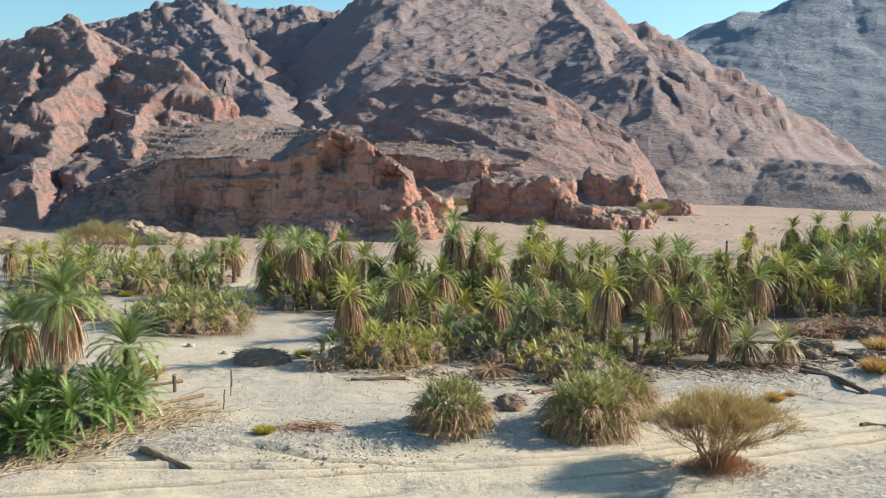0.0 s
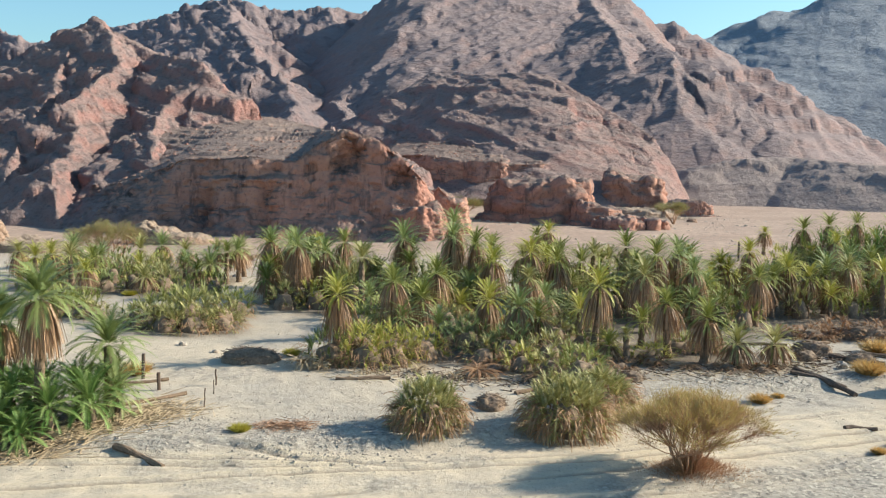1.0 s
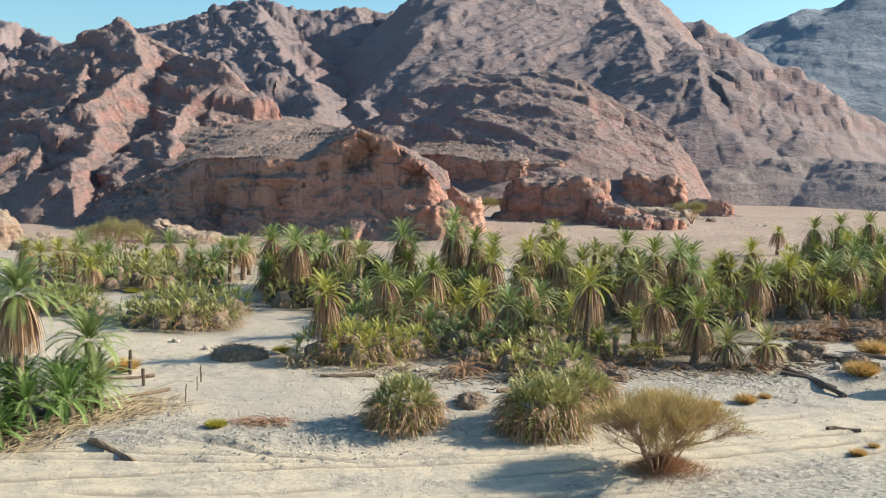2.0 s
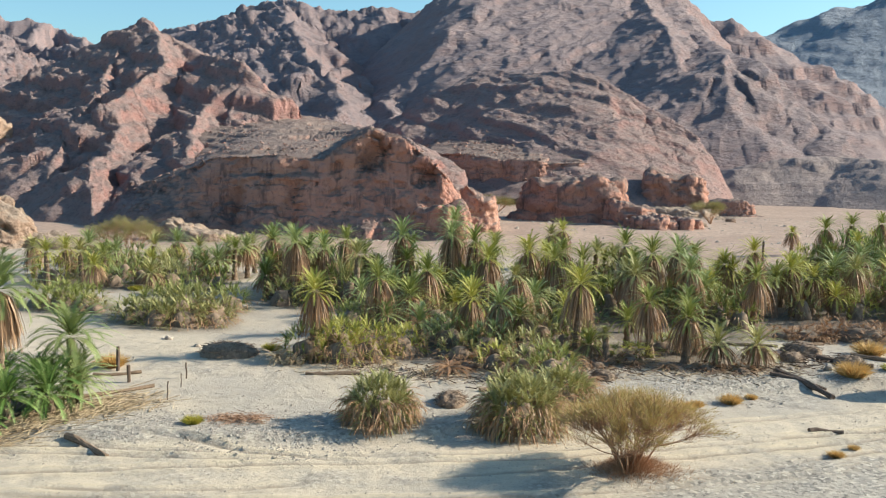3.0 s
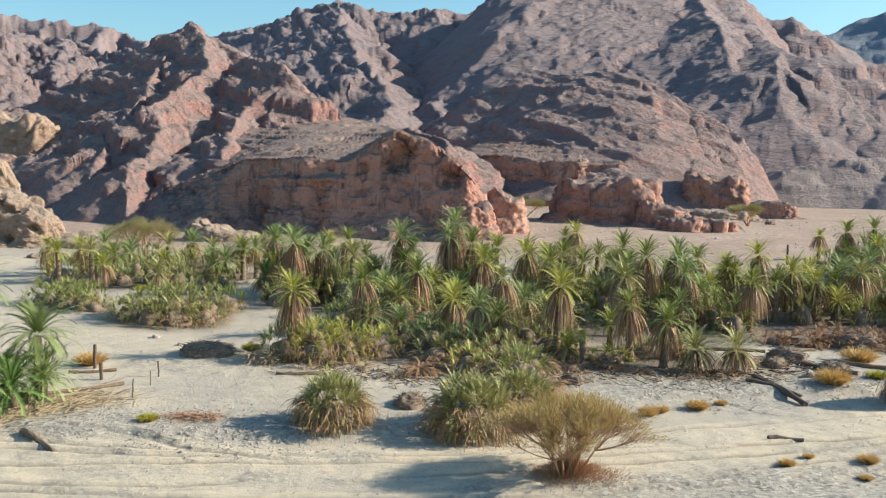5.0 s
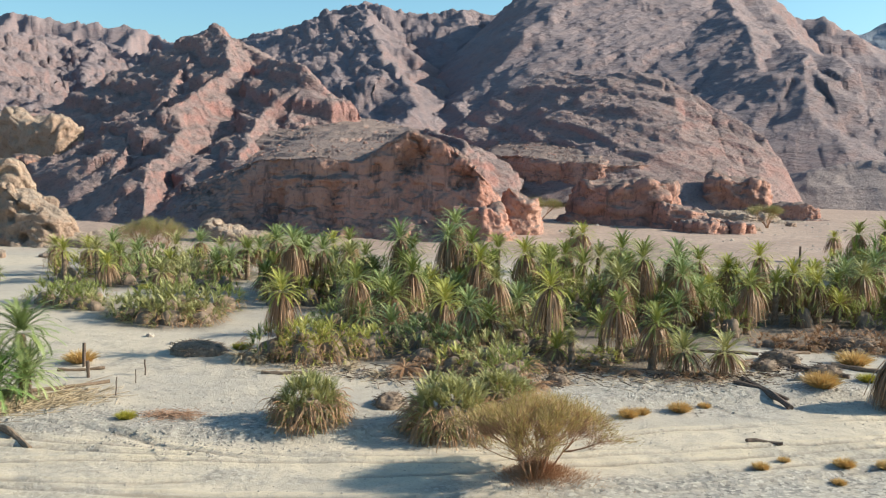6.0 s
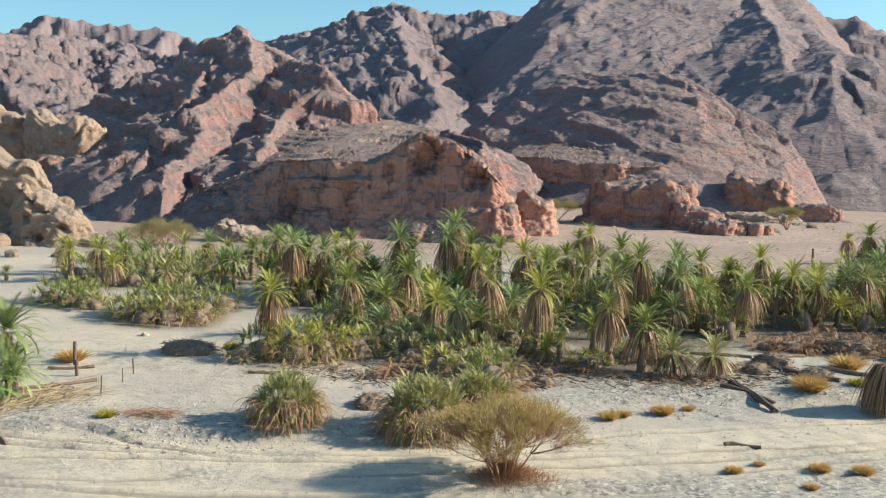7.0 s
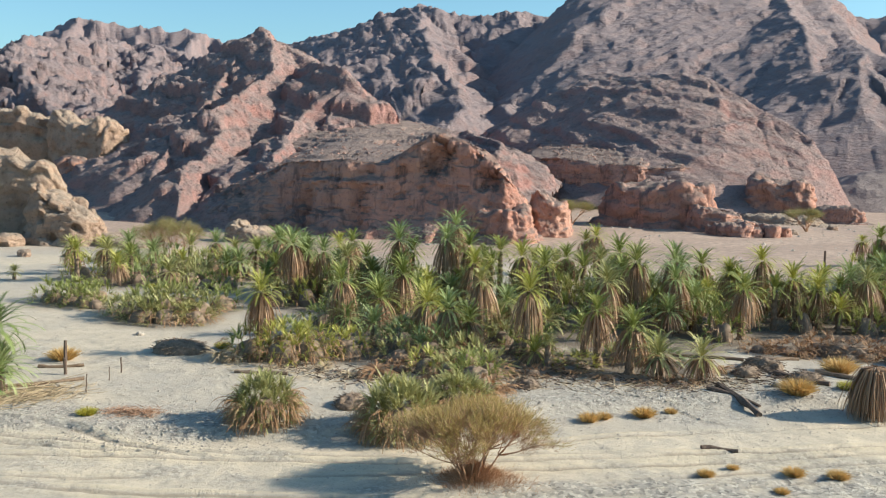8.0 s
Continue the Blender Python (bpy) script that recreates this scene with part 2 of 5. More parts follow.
def leaf_material(name, low, high, tip, through_amount=0.22):
    """Leaves: colour varies by plant and by leaf, with some light through them."""
    mat, nodes, links, shader = material(name)
    info = nodes.new("ShaderNodeObjectInfo").outputs["Random"]
    island = nodes.new("ShaderNodeNewGeometry").outputs["Random Per Island"]
    col = mix(nodes, links, info, low, high)
    col = mix(nodes, links, map_range(nodes, links, island, 0.35, 1.0, 0, 0.9), col, tip)
    links.new(col, shader.inputs["Base Color"])
    shader.inputs["Roughness"].default_value = 0.5
    out = nodes["Material Output"]
    thin = nodes.new("ShaderNodeBsdfTranslucent")
    links.new(col, thin.inputs["Color"])
    both = nodes.new("ShaderNodeMixShader")
    both.inputs[0].default_value = through_amount
    links.new(shader.outputs[0], both.inputs[1])
    links.new(thin.outputs[0], both.inputs[2])
    links.new(both.outputs[0], out.inputs["Surface"])
    return mat


FROND_GREEN = leaf_material("green_fronds", (0.155, 0.19, 0.044), (0.235, 0.25, 0.063), (0.45, 0.46, 0.17))
FROND_EMERALD = leaf_material("deep_green_fronds", (0.10, 0.185, 0.05), (0.14, 0.235, 0.062), (0.28, 0.37, 0.13))
FROND_BLUE = leaf_material("blue_green_fronds", (0.178, 0.23, 0.078), (0.243, 0.288, 0.104), (0.45, 0.50, 0.24))
FROND_YELLOW = leaf_material("yellow_green_fronds", (0.275, 0.292, 0.058), (0.365, 0.355, 0.071), (0.60, 0.54, 0.19))
FROND_OLIVE = leaf_material("olive_fronds", (0.228, 0.234, 0.082), (0.308, 0.29, 0.105), (0.56, 0.52, 0.25))
FROND_DEAD = leaf_material("dead_fronds", (0.30, 0.165, 0.085), (0.37, 0.21, 0.11), (0.40, 0.26, 0.15), 0.12)
FROND_SKIRT = leaf_material("hanging_dead_fronds", (0.37, 0.225, 0.13), (0.44, 0.285, 0.175), (0.24, 0.135, 0.08), 0.1)
STRAW = leaf_material("dry_straw", (0.44, 0.335, 0.21), (0.50, 0.39, 0.25), (0.26, 0.19, 0.12), 0.1)
ACACIA_LEAF = leaf_material("acacia_leaves", (0.41, 0.325, 0.12), (0.42, 0.33, 0.12), (0.43, 0.29, 0.125), 0.3)
BRUSH = leaf_material("dry_reddish_twigs", (0.44, 0.25, 0.14), (0.44, 0.25, 0.14), (0.34, 0.18, 0.10), 0.1)
ACACIA_GREEN = leaf_material("green_acacia_leaves", (0.25, 0.225, 0.09), (0.29, 0.255, 0.105), (0.34, 0.29, 0.13), 0.3)


def bark_material(name, a, b, scale=9.0):
    mat, nodes, links, shader = material(name)
    co = nodes.new("ShaderNodeTexCoord").outputs["Object"]
    n = noise_node(nodes, links, co, scale, 6, 0.7, (1, 1, 0.35))
    links.new(mix(nodes, links, map_range(nodes, links, n, 0.35, 0.7), a, b), shader.inputs["Base Color"])
    shader.inputs["Roughness"].default_value = 0.9
    bump(nodes, links, shader, n, 0.8, 0.04)
    return mat


BARK = bark_material("palm_bark", (0.27, 0.19, 0.13), (0.13, 0.09, 0.062))
WOOD_DARK = bark_material("charred_wood", (0.17, 0.12, 0.09), (0.07, 0.05, 0.04))
LITTER = bark_material("dark_palm_litter", (0.29, 0.21, 0.15), (0.12, 0.09, 0.068), 5.0)
TWIG = bark_material("acacia_bark", (0.46, 0.28, 0.175), (0.31, 0.175, 0.11), 14)
STONE = rock_material("loose_stone", (0.38, 0.335, 0.285), (0.42, 0.35, 0.28), (0.41, 0.365, 0.31), (0.22, 0.19, 0.16), 6.0)


# ---- ground ----
BANK_X = [-60, -12, -3, 3, 8, 13, 20, 30, 45, 80]
BANK_Y = [45, 45.6, 47, 48.5, 53, 57, 60.5, 64, 70, 84]
ROAD_X = [-60, -25, -10, 0, 10, 20, 30, 45, 80]
ROAD_Y = [39, 40.5, 42, 43.6, 46.5, 51, 55.5, 62, 74]


def land(x, y):
    """The wadi floor without its small bumps."""
    z = 0.80 - 0.012 * np.clip(x, -60, 60) - 0.75 * smooth(75, 165, y) - 1.6 * smooth(170, 300, y) * smooth(-10, 60, x)
    return z


def ground_height(x, y):
    x, y = np.asarray(x, dtype=float), np.asarray(y, dtype=float)
    z = land(x, y)
    near = 1 - smooth(80, 200, y)
    bank = np.interp(x, BANK_X, BANK_Y) + 2.2 * fbm(x / 6, y / 30, 0.3, 3, 41)
    z = z + near * (0.5 * smooth(-0.9, 0.9, y - bank) - 0.3)
    z = z + (0.55 + 0.9 * smooth(110, 180, y)) * fbm(x / 14, y / 14, 0.5, 3, 3) + 0.2 * fbm(x / 2.0, y / 2.0, 2.5, 4, 9, 0.6) * near
    return z


RUTS = [(-3.4, 4.1, 0.05), (-2.6, 0.0, 0.06), (-0.7, 1.1, 0.07), (1.3, 2.4, 0.06), (2.6, 5.2, 0.09), (-4.2, 3.3, 0.05)]


WHEEL_CUTS = [([(-14, 46.4), (-9, 46.5), (-5.7, 45.6), (-2.2, 44.9), (0.5, 44.6)], 0.14), ([(-13, 39.2), (-7.5, 39.4), (-3.8, 40.3), (0, 42.0)], 0.09), ([(15, 62.4), (22.1, 61.1), (23.7, 58.8), (25, 58.0)], 0.08)]


def gravel_cover(x, y):
    """Where coarse grey gravel lies: along the bank, past the road and in patches between."""
    bank = np.interp(x, BANK_X, BANK_Y)
    off = y - bank + 1.6 * fbm(x / 4, y / 4, 0.9, 3, 71)
    on_bank = smooth(-0.6, 0.3, off) * smooth(6.5, 2.0, off) * (1 - 0.6 * smooth(-2, 1, x) * smooth(13, 9, x))
    past = smooth(-3.2, -4.6, y - np.interp(x, ROAD_X, ROAD_Y) + 2.4 * fbm(x / 5, y / 2.5, 0.2, 3, 73)) * smooth(10, 15, x)
    patch = smooth(0.02, 0.16, fbm(x / 7, y / 4, 0.5, 3, 75)) * 0.6
    return np.clip(np.maximum(np.maximum(on_bank, past), patch), 0, 1) * (1 - smooth(78, 92, y))


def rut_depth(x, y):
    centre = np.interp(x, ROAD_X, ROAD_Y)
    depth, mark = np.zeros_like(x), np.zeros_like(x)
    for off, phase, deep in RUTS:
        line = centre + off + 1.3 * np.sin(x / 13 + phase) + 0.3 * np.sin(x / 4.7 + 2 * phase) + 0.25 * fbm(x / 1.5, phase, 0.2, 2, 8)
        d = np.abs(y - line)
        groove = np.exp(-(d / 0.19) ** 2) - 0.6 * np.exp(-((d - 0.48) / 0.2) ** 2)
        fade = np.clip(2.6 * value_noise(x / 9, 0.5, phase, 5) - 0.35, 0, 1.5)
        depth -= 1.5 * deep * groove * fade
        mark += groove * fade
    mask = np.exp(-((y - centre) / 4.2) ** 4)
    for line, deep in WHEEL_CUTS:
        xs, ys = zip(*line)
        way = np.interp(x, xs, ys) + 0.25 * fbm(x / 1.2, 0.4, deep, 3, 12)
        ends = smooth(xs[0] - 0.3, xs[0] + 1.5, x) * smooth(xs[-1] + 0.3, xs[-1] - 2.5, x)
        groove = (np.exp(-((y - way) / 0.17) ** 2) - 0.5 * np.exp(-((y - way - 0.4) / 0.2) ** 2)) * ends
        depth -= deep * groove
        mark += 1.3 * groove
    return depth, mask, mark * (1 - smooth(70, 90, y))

# ground under the palms, covered in leaf litter
GROVE = [(-16, 83, 4, 99), (-7, 63, 13, 86), (8, 74, 26, 100), (25, 80, 48, 102), (-42, 90, -22, 110), (43, 118, 64, 132), (-25, 72, -15, 83), (11, 66, 24, 75), (-36, 78, -27, 84), (-26, 44, -17, 52)]


def build_ground():
    fan = np.arange(-47, 34.01, 0.22)
    az = np.radians(np.concatenate([fan, np.arange(37, 313 - 0.1, 4.0)]))
    radius = np.concatenate([[0.002, 8, 16, 22, 27, 31, 33], np.arange(34, 76, 0.22), np.geomspace(76, 5000, 100)])
    A, R = np.meshgrid(az, radius)
    X, Y = 10 + R * np.sin(A), R * np.cos(A)
    Z = ground_height(X, Y)
    depth, mask, mark = rut_depth(X, Y)
    Z = Z + depth
    me = grid_mesh("ground", np.stack([X, Y, Z], axis=2)[::-1], GROUND, wrap=True)
    attribute = me.attributes.new("track", "FLOAT", "POINT")
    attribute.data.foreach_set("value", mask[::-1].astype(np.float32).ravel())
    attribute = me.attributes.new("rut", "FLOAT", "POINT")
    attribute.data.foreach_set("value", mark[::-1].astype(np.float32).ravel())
    gravel = gravel_cover(X, Y)
    attribute = me.attributes.new("gravel", "FLOAT", "POINT")
    attribute.data.foreach_set("value", gravel[::-1].astype(np.float32).ravel())
    sand = smooth(105, 150, Y + 25 * fbm(X / 30, Y / 30, 0.2, 3, 77))
    attribute = me.attributes.new("sand", "FLOAT", "POINT")
    attribute.data.foreach_set("value", sand[::-1].astype(np.float32).ravel())
    wobble = 3.0 * fbm(X / 5, Y / 5, 0.6, 3, 55)
    litter = np.zeros_like(X)
    for x0, y0, x1, y1 in GROVE:
        inside = np.minimum(np.minimum(X - x0, x1 - X), np.minimum(Y - y0, y1 - Y)) + wobble
        litter = np.maximum(litter, smooth(-1.0, 1.6, inside))
    attribute = me.attributes.new("litter", "FLOAT", "POINT")
    attribute.data.foreach_set("value", (0.9 * litter[::-1]).astype(np.float32).ravel())
    ob = new("ground", me)
    return tagged(ob, "pale beige gravel and sand floor of a dry wadi", "ground", kind="structure")


build_ground()


# ---- mountains ----
def ridge_height(X, Y, ridges):
    """The highest of several ridges: each is a crest line, the fall of its sides and their curve."""
    H = np.full_like(X, -60.0)
    S, D = np.zeros_like(X), np.zeros_like(X)
    for number, (crest, fall, curve) in enumerate(ridges):
        p = np.array(crest, dtype=float)
        run = number * 977.0
        for a, b in zip(p[:-1], p[1:]):
            ab = b[:2] - a[:2]
            s = np.clip(((X - a[0]) * ab[0] + (Y - a[1]) * ab[1]) / (ab @ ab), 0, 1)
            d = np.hypot(X - a[0] - s * ab[0], Y - a[1] - s * ab[1])
            across = ((X - a[0]) * ab[1] - (Y - a[1]) * ab[0]) / np.hypot(*ab)
            right = across > 0
            steep = fall[1] + (fall[0] - fall[1]) * smooth(-1, 1, across / (d + 1e-6)) if isinstance(fall, tuple) else fall
            z = a[2] + s * (b[2] - a[2]) - steep * 60 * (d / 60) ** curve
            higher = z > H
            length = float(np.hypot(*ab))
            flank = np.where(right, 0.0, 431.0)
            S = np.where(higher, run + s * length + flank, S)
            D = np.where(higher, d, D)
            H = np.where(higher, z, H)
            run += length
    return H, S, D


def massif(name, label, ridges, azimuths, ranges, size, mat, scale, rough, seed, dip=0.0, strata=0.5, crags=1.0, warp=0.55, foot=None, edges=()):
    """A craggy mountain over crest lines. scale: length of its largest crags; rough: their depth."""
    az = np.radians(np.linspace(*azimuths, size[0]))
    radius = np.geomspace(*ranges, size[1])
    A, R = np.meshgrid(az, radius)
    X, Y = 10 + R * np.sin(A), R * np.cos(A)
    wx = X + scale * warp * fbm(X / scale / 1.4, Y / scale / 1.4, 0.1, 3, seed)
    wy = Y + scale * warp * fbm(X / scale / 1.4, Y / scale / 1.4, 7.1, 3, seed + 5)
    H, S, D = ridge_height(wx, wy, ridges)
    if foot:
        H = np.minimum(H, (R + 0.8 * (wx - X) - foot[0]) * foot[1] - 3)
    for line, steep in edges:
        ys, xs = zip(*line)
        beyond = (wx - np.interp(wy, ys, xs)) * np.sign(steep)
        H = H - abs(steep) * 0.5 * (beyond + np.sqrt(beyond ** 2 + 80.0))
    above = smooth(-5, scale * 0.8, H)
    bend = S + scale * 0.8 * fbm(X / scale, Y / scale, 3.3, 3, seed + 13)
    rib = facets(bend / scale * 1.1, D / scale * 0.28, 0.5, 3, seed + 9)
    away = smooth(0, scale * 0.7, D)
    gully = crests(X / scale * 0.85, Y / scale * 0.85, H / scale * 0.35, 5, seed + 19)
    H = H + (rib * 0.26 * away + gully * 0.22 * (0.3 + 0.7 * away)) * scale * rough * above
    step = scale * 0.4
    layer = (H + dip * X) / step + 1.2 * fbm(X / scale, Y / scale, 0, 3, seed + 3)
    frac = layer - np.floor(layer)
    H = H + step * strata * rough * above * (smooth(0.62, 0.9, frac) - frac + 0.2) * smooth(0, scale * 0.35, D)
    P = np.stack([X, Y, H], axis=2)
    N = normals_of(P)
    N *= np.sign(N[..., 2:3] + 1e-9)
    q = np.stack([X, Y, H + dip * X], axis=2)
    crag = crests(q[..., 0] / scale * 3.4, q[..., 1] / scale * 3.4, q[..., 2] / scale * 5, 4, seed + 31, 0.62)
    block = facets(q[..., 0] / scale * 4.0, q[..., 1] / scale * 5.0, q[..., 2] / scale * 9, 3, seed + 37, 0.6)
    bed = q[..., 2] / scale * 7 + 1.6 * fbm(X / scale, Y / scale, H / scale, 3, seed + 43)
    ledge = smooth(0.0, 0.8, bed - np.floor(bed)) - smooth(0.86, 1.0, bed - np.floor(bed)) - 0.5
    ledge = ledge * np.clip(2.2 * value_noise(X / scale * 1.3, Y / scale * 1.3, H / scale * 2, seed + 47) - 0.6, 0, 1)
    push = (crag * 0.058 + block * 0.032 + ledge * 0.034) * crags * scale * rough * above
    P = P + N * push[..., None]
    me = grid_mesh(name, P[::-1], mat, cut=(P[..., 2] < -9)[::-1])
    return tagged(new(name, me), label, "mountain")


def rubble(name, label, sources, count, sizes, mat, seed, box):
    """Broken blocks lying on the gentler slopes of the given rock masses."""
    r = random.Random(seed)
    verts, faces = [], []
    for source in sources:
        me = source.data
        n = len(me.vertices)
        co, no = np.empty(n * 3, dtype=np.float32), np.empty(n * 3, dtype=np.float32)
        me.vertices.foreach_get("co", co)
        me.vertices.foreach_get("normal", no)
        co, no = co.reshape(-1, 3), no.reshape(-1, 3)
        patch = fbm(co[:, 0] / 9, co[:, 1] / 9, co[:, 2] / 9, 3, seed)
        fit_here = np.flatnonzero((np.abs(no[:, 2]) > 0.55) & (patch > -0.03) & (co[:, 1] < box) & (co[:, 2] > 1.5))
        for k in r.sample(list(fit_here), min(count, len(fit_here))):
            size = sizes[0] * math.exp(r.random() ** 2 * math.log(sizes[1] / sizes[0]))
            stone_shape(r, verts, faces, co[k], size)
    return tagged(new(name, tri_mesh(name, verts, faces, [mat], flat=True)), label, "rubble", kind="stuff")


def stone_shape(r, verts, faces, c, size):
    b = len(verts)
    ring = [(math.cos(k * math.pi / 2.5 + r.random() * 0.6), math.sin(k * math.pi / 2.5 + r.random() * 0.6)) for k in range(5)]
    for u, v in ring:
        verts.append((c[0] + u * size * r.uniform(0.7, 1.2), c[1] + v * size * r.uniform(0.7, 1.2), c[2] + size * r.uniform(-0.15, 0.15)))
    verts.append((c[0] + size * r.uniform(-0.3, 0.3), c[1] + size * r.uniform(-0.3, 0.3), c[2] + size * r.uniform(0.45, 0.8)))
    for k in range(5):
        faces.append((b + k, b + (k + 1) % 5, b + 5))


massif("mountain", "distant jagged grey-brown mountain ridge under a clear sky",
       [([(-2200, 2450, 240), (-1934, 2400, 278), (-1823, 2400, 313), (-1688, 2400, 329), (-1572, 2400, 369), (-1461, 2400, 355), (-1228, 2400, 331), (-1163, 2400, 305), (-1045, 2300, 275), (-900, 2300, 240), (-700, 2300, 200)], 0.85, 0.9),
        ([(-1572, 2400, 369), (-1500, 2100, 240), (-1450, 1800, 120)], 0.7, 0.9),
        ([(-1228, 2400, 331), (-1150, 2100, 200), (-1100, 1800, 100)], 0.7, 0.9)],
       (-48, -14), (1300, 2900), (330, 80), ROCK_MOUNTAIN_HAZED, 110, 1.0, 101)
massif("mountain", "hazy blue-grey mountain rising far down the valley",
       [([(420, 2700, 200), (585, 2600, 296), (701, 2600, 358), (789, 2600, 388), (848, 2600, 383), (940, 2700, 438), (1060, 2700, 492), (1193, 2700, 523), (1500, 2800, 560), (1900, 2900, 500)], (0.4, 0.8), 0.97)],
       (6, 36), (1000, 3200), (220, 80), ROCK_FAR_HAZED, 110, 0.4, 131, 0.3, 0.25, 0.35, 0.4, (1000, 0.5))
massif("mountain", "jagged reddish-brown mountain with a broken summit ridge",
       [([(-900, 1750, 170), (-650, 1700, 216), (-577, 1700, 231), (-525, 1700, 245), (-445, 1600, 224), (-394, 1500, 222), (-320, 1280, 196), (-297, 1200, 199), (-262, 1150, 187), (-221, 1130, 174), (-163, 1130, 181), (-138, 1130, 174), (-114, 1150, 171), (-60, 1250, 180)], 0.5, 0.95),
        ([(-297, 1200, 198), (-230, 980, 140), (-180, 800, 105), (-143, 670, 79), (-115, 600, 60), (-85, 520, 41), (-78, 450, 28), (-62, 390, 12)], (0.45, 0.62), 0.93),
        ([(-163, 1130, 180), (-120, 980, 130), (-95, 880, 92), (-80, 760, 62), (-66, 549, 42), (-50, 470, 22)], (0.45, 0.62), 0.93),
        ([(-577, 1700, 231), (-480, 1300, 150), (-380, 1000, 95), (-300, 760, 60), (-230, 600, 40)], (0.45, 0.6), 0.93)],
       (-34, 2), (380, 1900), (370, 200), ROCK_MOUNTAIN_HAZED, 56, 0.85, 151, 0.6, 0.22, 1.1, 0.5, (400, 0.6))
RIDGE = [(405, 166), (435, 155), (465, 148), (500, 141), (545, 131), (600, 122), (700, 130), (900, 146), (985, 150), (1300, 160)]
massif("mountain", "high shaded brown mountain slope with slanting strata",
       [([(-114, 1150, 169), (-68, 1150, 188), (-16, 1100, 205), (42, 1000, 211), (112, 980, 183), (140, 985, 161)], (0.37, 0.6), 0.97),
        ([(112, 980, 183), (98, 800, 132), (96, 667, 98), (88, 560, 62), (80, 480, 30)], (0.4, 0.6), 0.95),
        ([(140, 985, 161), (146, 900, 134), (130, 700, 97), (122, 600, 79), (131, 545, 67), (141, 500, 45), (148, 465, 30), (155, 435, 15)], (0.38, 0.8), 0.97),
        ([(122, 600, 78), (104, 514, 60), (98, 450, 34), (92, 400, 12)], (0.4, 0.6), 0.95)],
       (-16, 24), (370, 1250), (400, 225), ROCK_MOUNTAIN_HAZED, 46, 0.42, 171, -0.6, 0.25, 1.3, 0.3, (400, 0.6),
       [(RIDGE, 1.0), ([(380, -35), (600, -44), (800, -62), (1150, -100), (1300, -125)], -0.6)])
massif("mountain", "grey mountain shoulder seen through the valley gap",
       [([(150, 1550, 190), (245, 1500, 214), (298, 1500, 214), (330, 1500, 197), (363, 1500, 181), (450, 1500, 120), (560, 1450, 60)], 0.8, 0.9)],
       (3, 24), (1150, 1700), (160, 60), ROCK_MOUNTAIN_HAZED, 70, 0.9, 191)
massif("mountain", "reddish rocky mountain flank closing the side valley",
       [([(-800, 1000, 120), (-650, 1000, 135), (-585, 1000, 136), (-547, 1000, 131), (-451, 900, 106), (-392, 830, 102), (-355, 800, 80), (-300, 760, 50)], 0.75, 0.9),
        ([(-585, 1000, 135), (-500, 760, 110), (-420, 600, 90), (-340, 490, 70), (-290, 430, 52), (-235, 370, 30), (-190, 320, 12)], 0.6, 0.9),
        ([(-547, 1000, 131), (-420, 760, 90), (-330, 600, 58), (-260, 480, 34), (-200, 400, 18)], 0.62, 0.9)],
       (-48, -17), (290, 1150), (320, 190), ROCK_MOUNTAIN_HAZED, 32, 1.7, 211, 0.3, 0.3, 1.1, 0.7)
massif("mountain", "low dark gravelly hill at the wadi's edge",
       [([(76, 400, 6), (92, 365, 11), (106, 370, 14), (125, 372, 14.5), (135, 345, 12.5), (150, 335, 12), (175, 330, 11), (220, 330, 14)], 0.42, 1.0)],
       (10, 36), (250, 460), (260, 110), ROCK_DARK, 16, 0.5, 231, 0, 0.3, 1.1, 0.35)
dome = massif("mountain", "rounded red sandstone dome mountain with rubble slopes",
       [([(-30, 310, 10), (-24.6, 330, 18.5), (-21.5, 370, 32), (-15, 385, 45), (-6.4, 384, 47), (4.8, 370, 43.5), (17.6, 361, 44), (28.2, 355, 43.5), (33, 350, 40.5), (40, 345, 36.5), (49, 338, 31), (58, 332, 26.5), (63, 328, 23.5), (64.5, 320, 17), (65, 312, 11), (66, 304, 4)], (0.52, 1.1), 0.97),
        ([(30, 352, 40), (26.5, 335, 29), (24, 312, 17), (22, 296, 11)], (0.42, 0.75), 0.95)],
       (-13, 16), (276, 430), (400, 200), ROCK_HILL, 22, 0.52, 251, 0.35, 0.3, 0.8, 0.25, None,
       [([(270, 58), (300, 63), (325, 66), (345, 72), (430, 110)], 1.1)])
